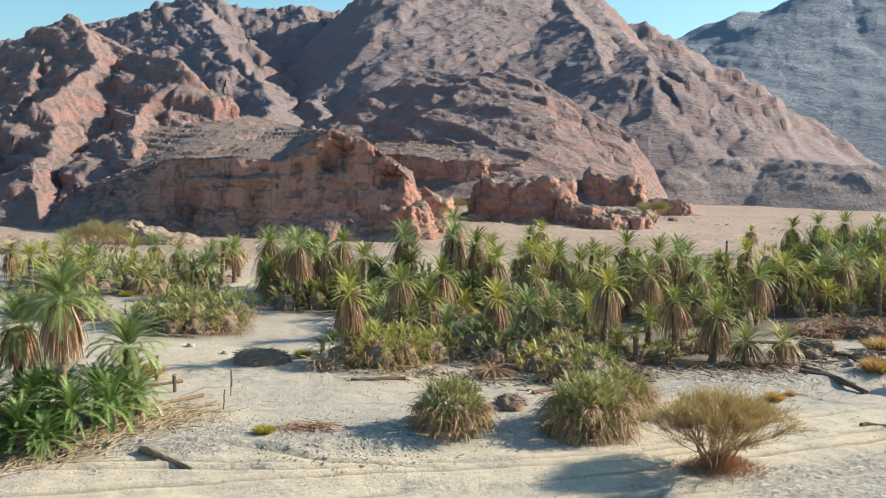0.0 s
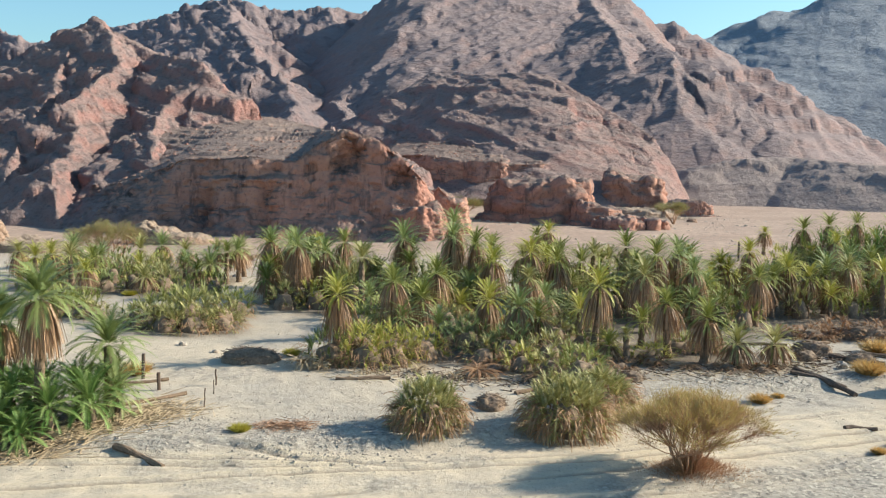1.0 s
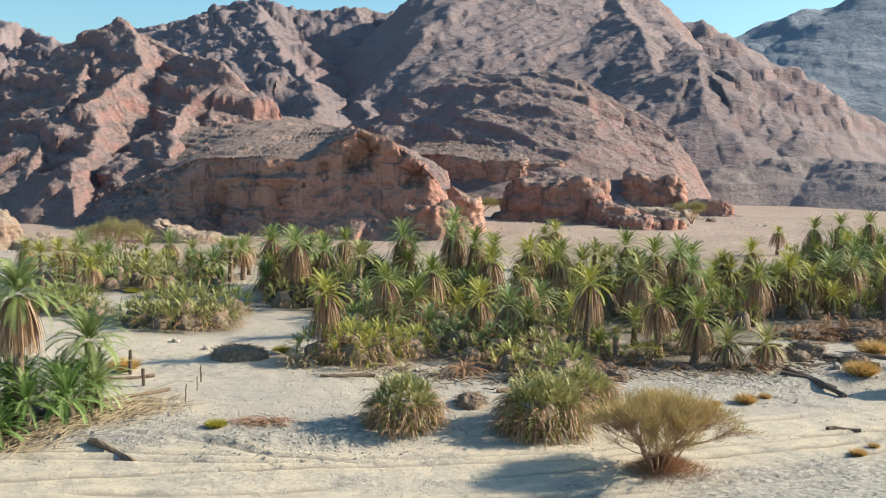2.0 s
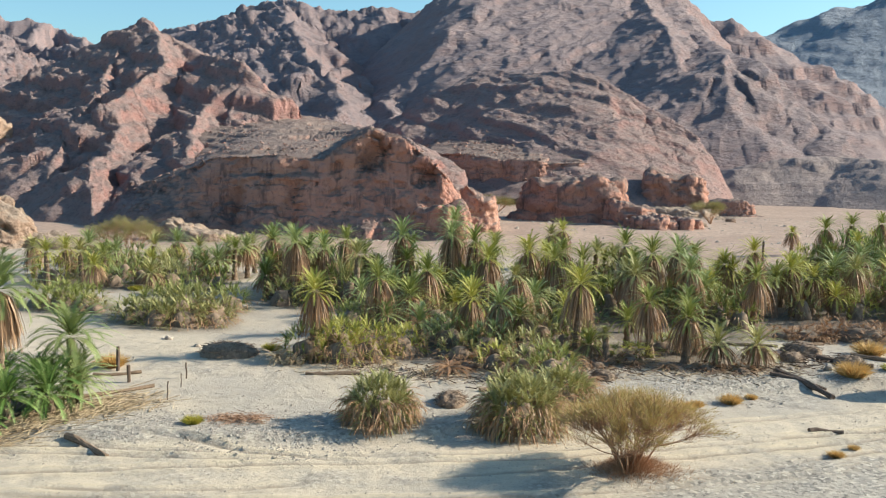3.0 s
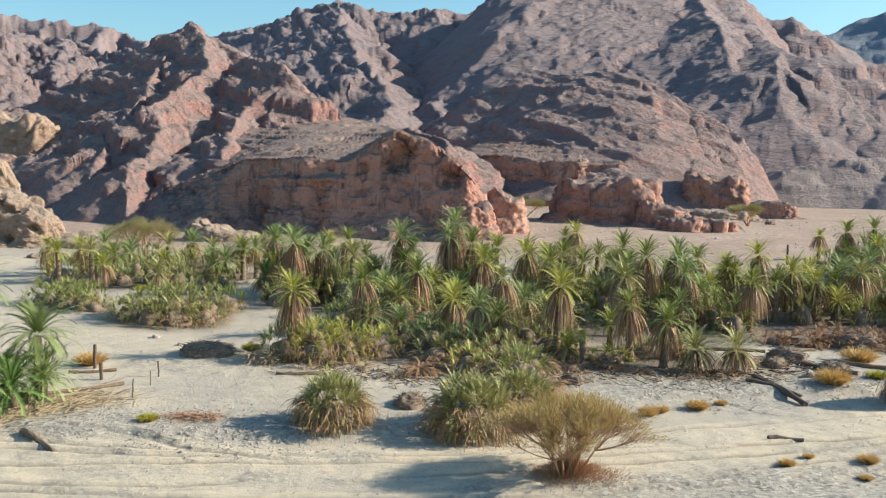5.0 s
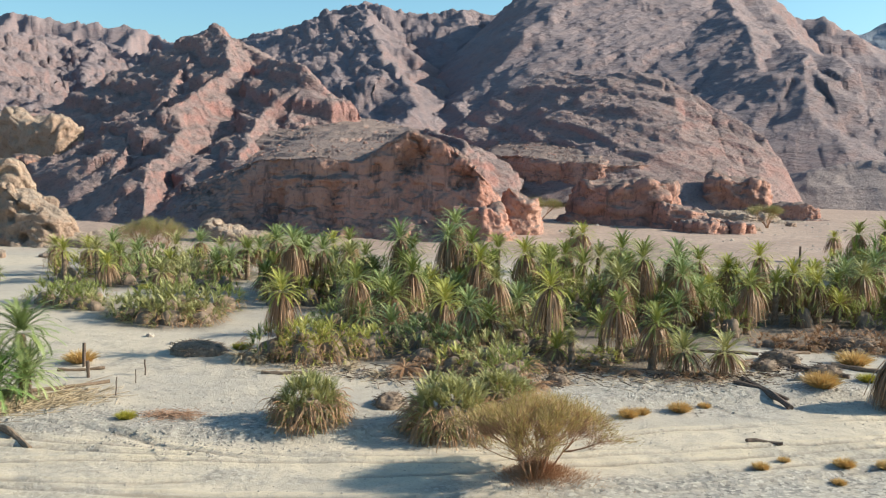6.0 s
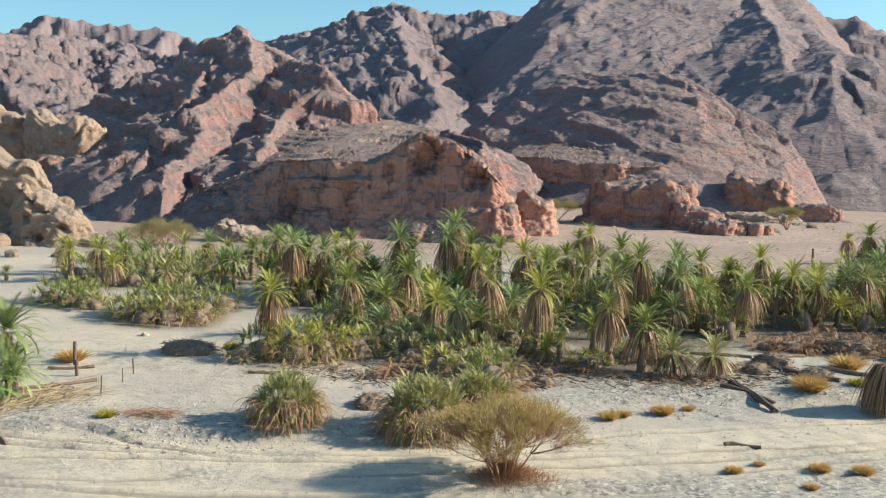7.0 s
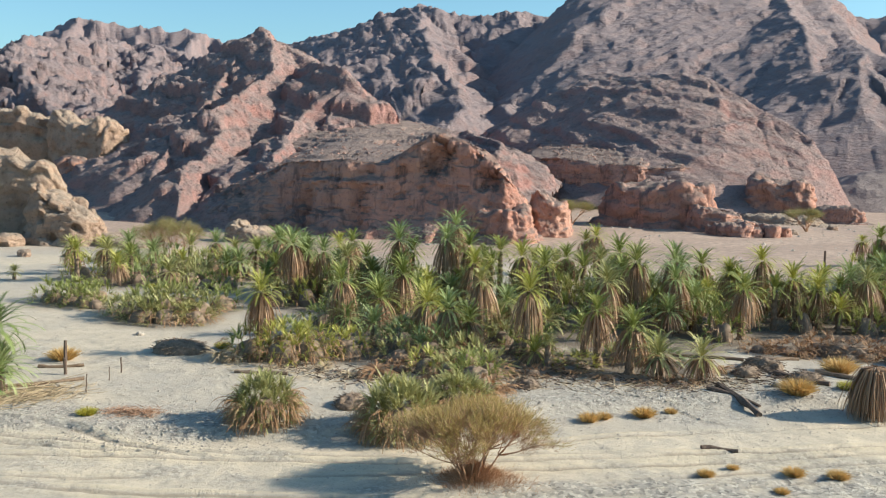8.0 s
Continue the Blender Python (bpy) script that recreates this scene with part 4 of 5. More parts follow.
def palm_clump(radius, high, tufts, mat, dead, fine=False):
    """A rounded thicket of young shoots, many short leaves over its whole dome, dry ones hanging at the foot."""
    thing = new("palm_clump")
    verts, faces = [], []
    # Added dark core inside blocks light, so gaps in the leaves look shaded.
    turn, lift = np.linspace(0, 2 * np.pi, 22, endpoint=False), np.linspace(0, 1, 9)
    P = np.stack([np.outer(np.cos(lift * np.pi / 2), np.cos(turn)) * radius * 0.46, np.outer(np.cos(lift * np.pi / 2), np.sin(turn)) * radius * 0.46, np.outer(np.sin(lift * np.pi / 2), np.ones(22)) * high * 0.44], axis=2)
    P[:-1] *= (1 + 0.5 * fbm(P[:-1, :, 0] * 1.3, P[:-1, :, 1] * 1.3, P[:-1, :, 2] * 1.3, 3, tufts))[..., None]
    part("shade_core", grid_mesh("shade_core", P, LITTER, wrap=True), thing, "added dark core that shades the gaps between leaves")
    pairs, each = (14, 14) if fine else (8, 9)
    for j in range(tufts):
        s = (j + 0.5) / tufts
        polar = math.acos(1 - s * 0.92)
        a = j * GOLDEN + rng.uniform(-0.3, 0.3)
        d = Vector((math.sin(polar) * math.cos(a), math.sin(polar) * math.sin(a), math.cos(polar)))
        c = Vector((d.x * radius * 0.72, d.y * radius * 0.72, d.z * high * 0.66)) * rng.uniform(0.8, 1.15)
        for i in range(each):
            aim = (d * 0.95 + Vector((0, 0, 0.4)) + Vector((rng.uniform(-1, 1), rng.uniform(-1, 1), rng.uniform(-0.7, 0.7))) * 0.95).normalized()
            az, elev = math.atan2(aim.y, aim.x), math.degrees(math.asin(max(-1, min(1, aim.z))))
            frond(verts, faces, c, az, elev, high * rng.uniform(0.2, 0.38), rng.uniform(10, 55), 0.145 if fine else 0.135, pairs, 0.3, rng.uniform(-0.2, 0.2))
    part("crown", tri_mesh("crown", verts, faces, [mat], flat=True), thing)
    verts, faces = [], []
    for i in range(dead * (5 if fine else 1)):
        a = i * GOLDEN
        r = radius * rng.uniform(0.55, 0.92)
        z = rng.uniform(0.06, 0.5) * high
        frond(verts, faces, (r * math.cos(a), r * math.sin(a), z), a + rng.uniform(-0.5, 0.5), rng.uniform(-25, 35), high * rng.uniform(0.26, 0.44), rng.uniform(60, 95), 0.12, 7, 0, rng.uniform(-0.5, 0.5), 0.4)
    part("dead_fronds", tri_mesh("dead_fronds", verts, faces, [FROND_DEAD], flat=True), thing, "dry brown fronds round the foot")
    return thing


def place(template, x, y, turn, scale=1.0, sink=0.05, flat=1.0, tip=0.0):
    m = Matrix.Translation((x, y, gz(x, y) - sink)) @ Euler((radians(tip), 0, radians(turn))).to_matrix().to_4x4()
    m = m @ Matrix.Diagonal((scale, scale, scale * flat, 1))
    if not template.get("set"):
        template["set"] = 1
        template.matrix_world = m
        return template
    ob = copy_thing(template, Matrix())
    ob.matrix_basis = m
    return ob


TINT = {"e": FROND_EMERALD, "g": FROND_GREEN, "b": FROND_BLUE, "y": FROND_YELLOW, "o": FROND_OLIVE, "d": FROND_DEAD}
TINT_WORDS = {"e": "deep green", "g": "green", "b": "blue-green", "y": "yellow-green", "o": "olive-green", "d": "withered brown"}
made = {}


def plant_palm(x, y, hub_z, skirt, tint, length=2.7, group="palms of the grove", fine=False):
    """A date palm whose crown stands at that height; stems are shared by palms of like size."""
    ground_z = gz(x, y)
    hub = max(0.8, hub_z - ground_z - 0.35)
    size = round(hub * 2) / 2
    skirt = max(skirt, round(size * 0.75, 2)) if skirt and not fine else skirt
    length_key = round(length * 2.5) / 2.5
    key = (size, skirt, tint, length_key, fine)
    if key not in made:
        lean = rng.uniform(-0.25, 0.25) * min(1, size / 5)
        made[key] = date_palm(size, min(skirt, size - 0.1), TINT[tint], length_key, 60, lean, fine)
        worn = "with a long skirt of dead brown fronds" if skirt >= 1.8 else ("with a few dead fronds below the crown" if skirt else "with a bare trunk")
        tagged(made[key], f"{TINT_WORDS[tint]} date palm {worn}", "palm tree", group)
    place(made[key], x, y, rng.uniform(0, 360), hub / size, tip=rng.uniform(-4, 4))


def plant_clump(x, y, radius, high, tint, dry=1, group="palm shoots of the grove", fine=False):
    kind = ("low", "full")[radius >= 2.0]
    variant = rng.randrange(2)
    key = ("clump", kind, tint, dry, variant, fine)
    if key not in made:
        r, h, n = (1.5, 1.9, 14) if kind == "low" else (2.3, 2.9, 27)
        dead = (12, 40)[dry] if kind == "low" else (20, 90)[dry]
        made[key] = palm_clump(r, h, round(n * (2.4 if fine else 1)), TINT[tint], dead, fine)
        made[key]["r"], made[key]["h"] = r, h
        words = "withered brown clump of fallen date palm shoots" if tint == "d" else f"dense {TINT_WORDS[tint]} clump of young date palm shoots" + (" over dry fronds" if dry else "")
        tagged(made[key], words, "palm bush", group)
    t = made[key]
    s = radius / t["r"]
    place(t, x, y, rng.uniform(0, 360), s, 0.1, high / (t["h"] * s))


# tall palms beside the near track
plant_palm(-18.8, 47.3, 8.2, 2.9, "b", 2.7, "palms by the track", True)
plant_palm(-21.8, 49.2, 6.6, 2.2, "b", 2.7, "palms by the track", True)
plant_palm(-16.6, 50.8, 5.2, 0.0, "b", 2.9, "palms by the track", True)
plant_palm(-24.5, 47.5, 6.2, 1.5, "b", 2.9, "palms by the track", True)
for x, y, h, c in [(-18.0, 46.4, 1.3, "e"), (-20.0, 45.4, 1.0, "e"), (-16.6, 48.2, 1.1, "e"), (-21.8, 45.4, 1.2, "e"), (-24.0, 44.6, 1.0, "b"), (-20.6, 49.8, 1.4, "e"), (-23.5, 48.8, 1.4, "e"), (-26.2, 46.4, 1.2, "e"), (-20.2, 47.2, 1.5, "e"), (-22.6, 47.2, 1.5, "b"), (-18.7, 44.9, 0.8, "e"), (-15.9, 50.2, 1.3, "b"), (-17.6, 49.4, 1.5, "e"), (-19.2, 48.4, 1.5, "e"), (-16.8, 51.4, 1.5, "b")]:
    plant_palm(x, y, gz(x, y) + h + 0.35, 0.0, c, 2.0 if h < 1.1 else 2.4, "shoots by the track", True)

# palms at the left end of the grove
for row in [(-43.5, 98, 5.0, 3.2, "o", 2.0), (-40.9, 105.4, 4.6, 2.8, "b", 2.8), (-34.1, 92.2, 3.9, 2.4, "y", 2.4), (-33.0, 103.6, 3.0, 2.0, "y", 2.4), (-33.6, 113, 4.3, 2.8, "b", 2.8), (-30.5, 112, 3.8, 2.4, "o", 2.4), (-24.5, 100.3, 3.6, 0.0, "b", 2.9), (-38, 98, 3.2, 0.0, "b", 2.6), (-28.5, 106, 3.0, 0.0, "b", 2.6), (-46.5, 92, 2.2, 0.0, "o", 1.6)]:
    plant_palm(*row)
# palms of the back row
for row in [(-16.6, 92.2, 6.9, 3.6, "b", 2.3), (-13.1, 87.5, 7.0, 3.6, "b", 2.7), (-13.5, 101.7, 5.6, 0.0, "y", 2.5), (-9.9, 95.6, 6.6, 3.6, "g", 2.6), (-3.8, 91.3, 7.4, 3.6, "b", 3.0), (0.7, 91.2, 7.6, 3.6, "b", 2.8), (1.2, 95.5, 8.6, 3.6, "b", 2.7), (3.2, 91.5, 7.0, 3.6, "g", 2.9), (8.5, 90, 6.3, 3.6, "y", 2.8), (12.5, 123, 5.6, 3.6, "y", 2.4), (11.1, 123.7, 5.0, 3.2, "o", 2.4), (-7.5, 93, 5.4, 3.2, "g", 2.5)]:
    plant_palm(*row)
for row in [(18.9, 84.8, 6.8, 3.6, "g", 2.7), (17.6, 89.9, 7.0, 3.6, "g", 2.8), (21.7, 90.3, 6.4, 3.6, "b", 2.9), (16.9, 78.4, 5.8, 3.6, "o", 2.3), (16.0, 100, 4.2, 2.8, "y", 2.4), (23, 88, 3.8, 2.4, "g", 2.6), (27.4, 84, 5.0, 3.2, "g", 2.6), (30, 94.8, 6.2, 3.6, "y", 2.5), (32.2, 90, 5.2, 3.2, "y", 2.9), (26.9, 94.3, 5.0, 3.2, "y", 2.6), (37.5, 95.1, 4.8, 2.8, "b", 2.7), (41.1, 98.9, 5.2, 3.2, "b", 2.7), (13.5, 95, 5.0, 0.0, "g", 2.7), (24.5, 97, 5.4, 3.2, "g", 2.7)]:
    plant_palm(*row)
# palms of the front row
for row in [(-3.0, 73.2, 5.8, 3.6, "g", 2.4), (-0.1, 79.8, 5.6, 3.6, "g", 2.7), (-1.0, 76.5, 4.0, 2.4, "g", 2.4), (-6.3, 65, 5.9, 3.6, "y", 2.2), (6.3, 69.3, 4.6, 2.8, "b", 2.8), (4.0, 72, 4.6, 2.8, "y", 2.5), (7.5, 76, 5.8, 3.6, "o", 1.6), (11.8, 69.9, 6.1, 3.6, "y", 2.7), (15.7, 72.8, 3.0, 0.0, "g", 2.2), (17, 69.4, 5.0, 3.2, "g", 2.0), (19.2, 67.7, 4.2, 2.8, "g", 2.2), (21.2, 66.7, 2.6, 1.6, "o", 2.2), (23.8, 66.9, 2.6, 1.6, "o", 2.2), (13.8, 67.5, 3.0, 0.0, "o", 1.0)]:
    plant_palm(*row)
# palms at the far right and alone on the flat
for row in [(48.1, 151.3, 3.6, 2.4, "y", 1.6), (48.9, 126, 6.6, 3.6, "g", 2.9), (52.5, 127, 6.8, 3.6, "g", 2.9), (45.8, 127, 6.0, 3.6, "g", 2.8), (56, 126, 6.4, 3.6, "g", 2.9), (45, 104, 4.6, 2.8, "g", 2.7), (48, 100, 4.4, 2.8, "b", 2.7), (43.5, 91, 3.6, 2.4, "y", 2.6), (36, 103, 4.0, 0.0, "y", 2.4), (52, 108, 4.5, 2.8, "g", 2.7), (60, 130, 6.0, 3.6, "g", 2.9)]:
    plant_palm(*row)

# the tall green thicket standing off at the grove's far end
for x, y, r, h in [(45.5, 124.5, 2.8, 6.2), (48.5, 123, 3.2, 7.4), (51.5, 124, 3.2, 7.6), (54.5, 123.5, 3.2, 7.4), (57.5, 125, 3.2, 7.6), (47, 121, 2.6, 3.8), (50.5, 120.5, 2.8, 4.2), (54, 120.5, 2.8, 4.0), (60.5, 126, 3.0, 5.6), (58, 121, 2.6, 4.0)]:
    plant_clump(x, y, r, h, "eg"[int(x) % 2], 0, "shoots of the tall thicket")
# the round thickets left of the grove
for k, (x, y, r, h, c) in enumerate([(-22.9, 75.2, 2.3, 2.6, "o"), (-21.0, 74.2, 2.3, 2.7, "o"), (-18.8, 74.4, 2.3, 2.7, "o"), (-16.8, 75.6, 2.1, 2.2, "o"), (-22.2, 77.4, 2.6, 3.6, "g"), (-19.8, 76.6, 2.7, 3.9, "o"), (-17.6, 78.0, 2.4, 3.2, "o"), (-24.2, 77.4, 2.0, 2.4, "g"), (-20.6, 79.4, 2.6, 3.8, "g"), (-17.4, 81.6, 2.4, 3.2, "g")]):
    plant_clump(x, y, r, h, c, 1 if k in (2, 3) else 0, "shoots of the round thicket")
for x, y, r, h, c in [(-34.0, 80.8, 2.2, 2.7, "g"), (-31.8, 80.2, 2.2, 2.6, "g"), (-29.8, 79.6, 2.1, 2.4, "g"), (-28.0, 78.6, 1.6, 1.9, "o"), (-33.0, 83.0, 2.2, 2.8, "g"), (-30.4, 82.4, 2.0, 2.6, "g")]:
    plant_clump(x, y, r, h, c, 0, "shoots of the low thicket")
# bushes on the open gravel
for x, y, r, h, c in [(0.6, 50.2, 2.1, 3.3, "o"), (8.0, 51.2, 2.5, 3.9, "o"), (10.3, 55.3, 2.2, 2.6, "o")]:
    plant_clump(x, y, r, h, c, 1, "bushes on the gravel", True)
# thick growth under the front palms
for x, y, r, h, c in [(-4.0, 64.0, 2.4, 3.3, "y"), (-6.6, 64.6, 2.2, 3.0, "g"), (-2.4, 65.0, 2.2, 3.2, "y"), (-0.4, 66.8, 2.0, 2.7, "y"), (-5.0, 67.0, 2.4, 3.0, "g"), (2.7, 70.2, 2.4, 2.9, "b"), (6.2, 63.4, 1.6, 2.4, "y"), (9.8, 61.6, 2.2, 2.8, "g"), (8.0, 62.6, 1.9, 2.4, "o"), (5.6, 67.4, 2.2, 3.0, "b"), (8.2, 66.6, 2.0, 2.8, "o"), (10.4, 64.4, 1.8, 2.0, "o"), (3.6, 66.0, 1.8, 2.2, "o"), (12.6, 71.0, 1.7, 2.0, "o")]:
    plant_clump(x, y, r, h, c, 1)
# withered clumps at the grove's open side
for x, y, r, h in [(30.5, 78.2, 2.0, 1.7), (33.0, 79.6, 2.3, 2.0), (36.0, 79.2, 2.2, 1.9), (39.0, 80.6, 2.3, 2.0), (34.6, 77.2, 1.6, 1.2), (28.4, 78.4, 1.5, 1.3), (42.0, 82.0, 2.2, 1.9), (13.0, 65.4, 1.3, 1.0), (15.4, 66.8, 1.4, 1.2), (10.9, 58.6, 1.6, 1.6), (4.6, 63.4, 1.5, 1.2), (20.4, 65.6, 1.3, 0.9), (22.6, 65.4, 1.2, 0.9), (-10.0, 88.0, 2.0, 1.8), (-7.0, 85.0, 1.8, 1.6)]:
    plant_clump(x, y, r, h, "d", 1, "withered palm clumps")
# undergrowth through the grove
spots = []
for corner_a, corner_b, number, tall in [((-17, 84), (5, 99), 52, 4.4), ((-6, 70), (14, 86), 34, 2.4), ((8, 82), (26, 101), 52, 4.2), ((25, 88), (50, 104), 50, 4.0), ((-42, 92), (-22, 110), 34, 3.2), ((43, 120), (62, 131), 26, 4.3), ((12, 68.5), (22, 74), 7, 1.4)]:
    tries = 0
    placed = 0
    while placed < number and tries < 1500:
        tries += 1
        x, y = rng.uniform(corner_a[0], corner_b[0]), rng.uniform(corner_a[1], corner_b[1])
        if any((x - a) ** 2 + (y - b) ** 2 < 3.2 for a, b in spots):
            continue
        spots.append((x, y))
        placed += 1
        if rng.random() < 0.5:
            plant_palm(x, y, gz(x, y) + rng.choice((1.5, 2.0, 2.5, 3.0)) * tall / 2.6, rng.choice((0.0, 1.4)), rng.choice("ggbyo"), 2.4)
        else:
            plant_clump(x, y, rng.uniform(1.5, 2.5), tall * rng.uniform(0.7, 1.15), rng.choice("gggoobby"), rng.choice((0, 0, 1)))


def acacia(spread, high, mat, stems, leaves, seed, umbrella=0.45, leaf=0.24, thick=0.07):
    """A vase of forking stems under a flat, feathery crown."""
    r = random.Random(seed)
    thing = new("acacia")
    wood_v, wood_f, ends = [], [], []

    def grow(p, d, length, radius, depth):
        points, radii = [p], [radius]
        q = p
        for i in range(3):
            d = (d + Vector((r.uniform(-0.14, 0.14), r.uniform(-0.14, 0.14), r.uniform(-0.05, 0.1)))).normalized()
            q = q + d * length / 3
            points.append(q)
            radii.append(radius * (1 - 0.13 * (i + 1)))
        tube(wood_v, wood_f, points, radii, 5 if depth < 2 else 3)
        if depth >= 4:
            ends.append((q, d))
            return
        if depth == 3:
            ends.append((q, d))
        for k in range(3 if depth in (1, 3) else 2):
            out = Vector((r.uniform(-1, 1), r.uniform(-1, 1), r.uniform(-0.25, 0.5)))
            nd = (d + out * 0.55).normalized()
            grow(q, nd, length * r.uniform(0.62, 0.8), radius * 0.6, depth + 1)

    for k in range(stems):
        a = 2 * math.pi * k / stems + r.uniform(-0.3, 0.3)
        tilt = r.uniform(0.3, 1.15)
        d = Vector((math.cos(a) * tilt, math.sin(a) * tilt, 1.0)).normalized()
        grow(Vector((0.12 * math.cos(a), 0.12 * math.sin(a), -0.1)), d, high * 0.36, thick, 0)
    top = max(q.z for q, d in ends)
    wide = sum(math.hypot(q.x, q.y) for q, d in ends) / len(ends) * 1.6
    sx = spread / wide

    def shape(v):
        rise = max(v.z, 0) / top
        return Vector((v.x * sx * (1.18 if v.x > 0 else 0.95), v.y * sx, rise ** 0.72 * high * 0.93 if v.z > 0 else v.z))

    wood_v[:] = [shape(v) for v in wood_v]
    part("branchwork", tri_mesh("branchwork", wood_v, wood_f, [TWIG]), thing)
    leaf_v, leaf_f = [], []
    for i in range(leaves):
        q, d = r.choice(ends)
        c = shape(q)
        if c.z < 0.55 * high and r.random() < 0.65:
            continue
        c = c + Vector((r.gauss(0, 0.34), r.gauss(0, 0.34), r.gauss(0.0, 0.18))) * umbrella / 0.45
        out = d * r.uniform(0.3, 1.2) + Vector((c.x, c.y, 0)).normalized() * r.uniform(0.1, 0.6) + Vector((r.uniform(-0.6, 0.6), r.uniform(-0.6, 0.6), r.uniform(-0.2, 0.75)))
        out.normalize()
        w = out.cross(Vector((r.uniform(-1, 1), r.uniform(-1, 1), 1))).normalized() * leaf * 0.055
        b = len(leaf_v)
        leaf_v.extend([c - w, c + w, c + out * leaf * r.uniform(0.6, 1.3)])
        leaf_f.append((b, b + 1, b + 2))
    part("crown", tri_mesh("crown", leaf_v, leaf_f, [mat]), thing)
    return thing


def fan_acacia(spread, high, seed, mat, twigs, leaves, brush):
    """A broad fan of reddish stems that fork into fine twigs, with a thin leafy layer along the top."""
    r = random.Random(seed)
    thing = new("acacia")
    wood_v, wood_f, twig_v, twig_f, leaf_v, leaf_f = [], [], [], [], [], []

    def dome(az, q):
        lump = 1 + 0.13 * math.sin(2 * az + 0.6) + 0.09 * math.sin(5 * az + 2)
        z = high * (1.0 - 0.26 * q ** 2.2 + 0.07 * math.sin(3 * az + 4 * q) + r.uniform(-0.09, 0.05))
        return Vector((spread * q * lump * math.cos(az) * (1.12 if math.cos(az) > 0 else 1.0), spread * q * lump * math.sin(az), z))

    def limb(a, b, bow, ra, rb, sides):
        points = [a.lerp(b, k / 4) + Vector((0, 0, bow * math.sin(math.pi * k / 4))) + Vector((r.gauss(0, 0.03), r.gauss(0, 0.03), 0)) * (0 < k < 4) for k in range(5)]
        tube(wood_v, wood_f, points, [ra + (rb - ra) * k / 4 for k in range(5)], sides)
        return points

    def blade(v, f, c, out, long, wide):
        w = out.cross(Vector((r.uniform(-1, 1), r.uniform(-1, 1), 0.6))).normalized() * wide
        b = len(v)
        v.extend([c - w, c + w, c + out * long])
        f.append((b, b + 1, b + 2))

    stems = 15
    for k in range(stems):
        az = 2 * math.pi * (k + r.uniform(-0.3, 0.3)) / stems
        q = 0.95 * math.sqrt(r.uniform(0.08, 0.8))
        aim = dome(az, q)
        foot = Vector((0.22 * math.cos(az), 0.22 * math.sin(az), -0.1))
        fork = foot.lerp(aim, 0.44) + Vector((-aim.x, -aim.y, 0)) * 0.05
        limb(foot, fork, -0.08, 0.06, 0.038, 6)
        for j in range(6):
            az2 = az + r.gauss(0, 0.42)
            q2 = min(1.0, max(0.05, q + r.gauss(0, 0.22)))
            aim2 = dome(az2, q2)
            knee = fork.lerp(aim2, 0.52) + Vector((0, 0, -0.10 * q2 * high * 0.3))
            limb(fork, knee, -0.05, 0.03, 0.017, 4)
            for i in range(6):
                end = dome(az2 + r.gauss(0, 0.2), min(1.04, max(0.03, q2 + r.gauss(0, 0.13))))
                end = knee.lerp(end, r.uniform(0.6, 1.03))
                path = limb(knee, end, 0.08, 0.013, 0.005, 3)
                way = (end - knee).normalized()
                for n in range(twigs):
                    c = path[0].lerp(path[-1], r.uniform(-0.15, 0.95)) + Vector((r.gauss(0, 0.12), r.gauss(0, 0.12), r.gauss(0, 0.08)))
                    out = (way + Vector((r.uniform(-0.8, 0.8), r.uniform(-0.8, 0.8), r.uniform(-0.3, 0.6)))).normalized()
                    blade(twig_v, twig_f, c, out, r.uniform(0.2, 0.5), 0.0075)
                for n in range(leaves):
                    c = path[0].lerp(path[-1], 1.08 - 0.45 * r.random() ** 1.4) + Vector((r.gauss(0, 0.16), r.gauss(0, 0.16), r.gauss(0.02, 0.09)))
                    out = (way + Vector((r.uniform(-0.7, 0.7), r.uniform(-0.7, 0.7), r.uniform(-0.2, 0.7)))).normalized()
                    blade(leaf_v, leaf_f, c, out, r.uniform(0.16, 0.36), 0.011)
    part("branchwork", tri_mesh("branchwork", wood_v, wood_f, [TWIG]), thing)
    part("twig_tangle", tri_mesh("twig_tangle", twig_v, twig_f, [TWIG]), thing, "tangle of fine reddish twigs")
    part("crown", tri_mesh("crown", leaf_v, leaf_f, [mat]), thing)
    if not brush:
        return thing
    brush_v, brush_f = [], []
    for i in range(brush):
        a, reach = r.uniform(0, 2 * math.pi), abs(r.gauss(0, 0.8))
        dx, dy = (1.5 if math.cos(a) > 0 else 1.15), 0.9
        c = Vector((reach * math.cos(a) * dx + 0.15, reach * math.sin(a) * dy, r.uniform(0, 0.9) * math.exp(-0.8 * reach * reach)))
        out = Vector((math.cos(a) * r.uniform(0.0, 1.2), math.sin(a) * r.uniform(0.0, 1.2), r.uniform(0.1, 1.0))).normalized()
        blade(brush_v, brush_f, c, out, r.uniform(0.15, 0.42), 0.009)
    part("dry_brush", tri_mesh("dry_brush", brush_v, brush_f, [BRUSH]), thing, "reddish dry twigs round the foot")
    return thing


near_acacia = tagged(fan_acacia(3.5, 3.6, 3, ACACIA_LEAF, 34, 26, 8000), "dry olive-brown umbrella acacia with many reddish stems", "acacia")
place(near_acacia, 13.1, 45.1, 0)
far_acacia = tagged(acacia(3.4, 4.6, ACACIA_GREEN, 7, 16000, 5, 0.7, 0.3, 0.12), "flat-topped olive-green acacia on the sandy flat", "acacia")
place(far_acacia, 0.6, 209.5, 40, 1.15)
place(far_acacia, 50.2, 229, 200, 1.1)
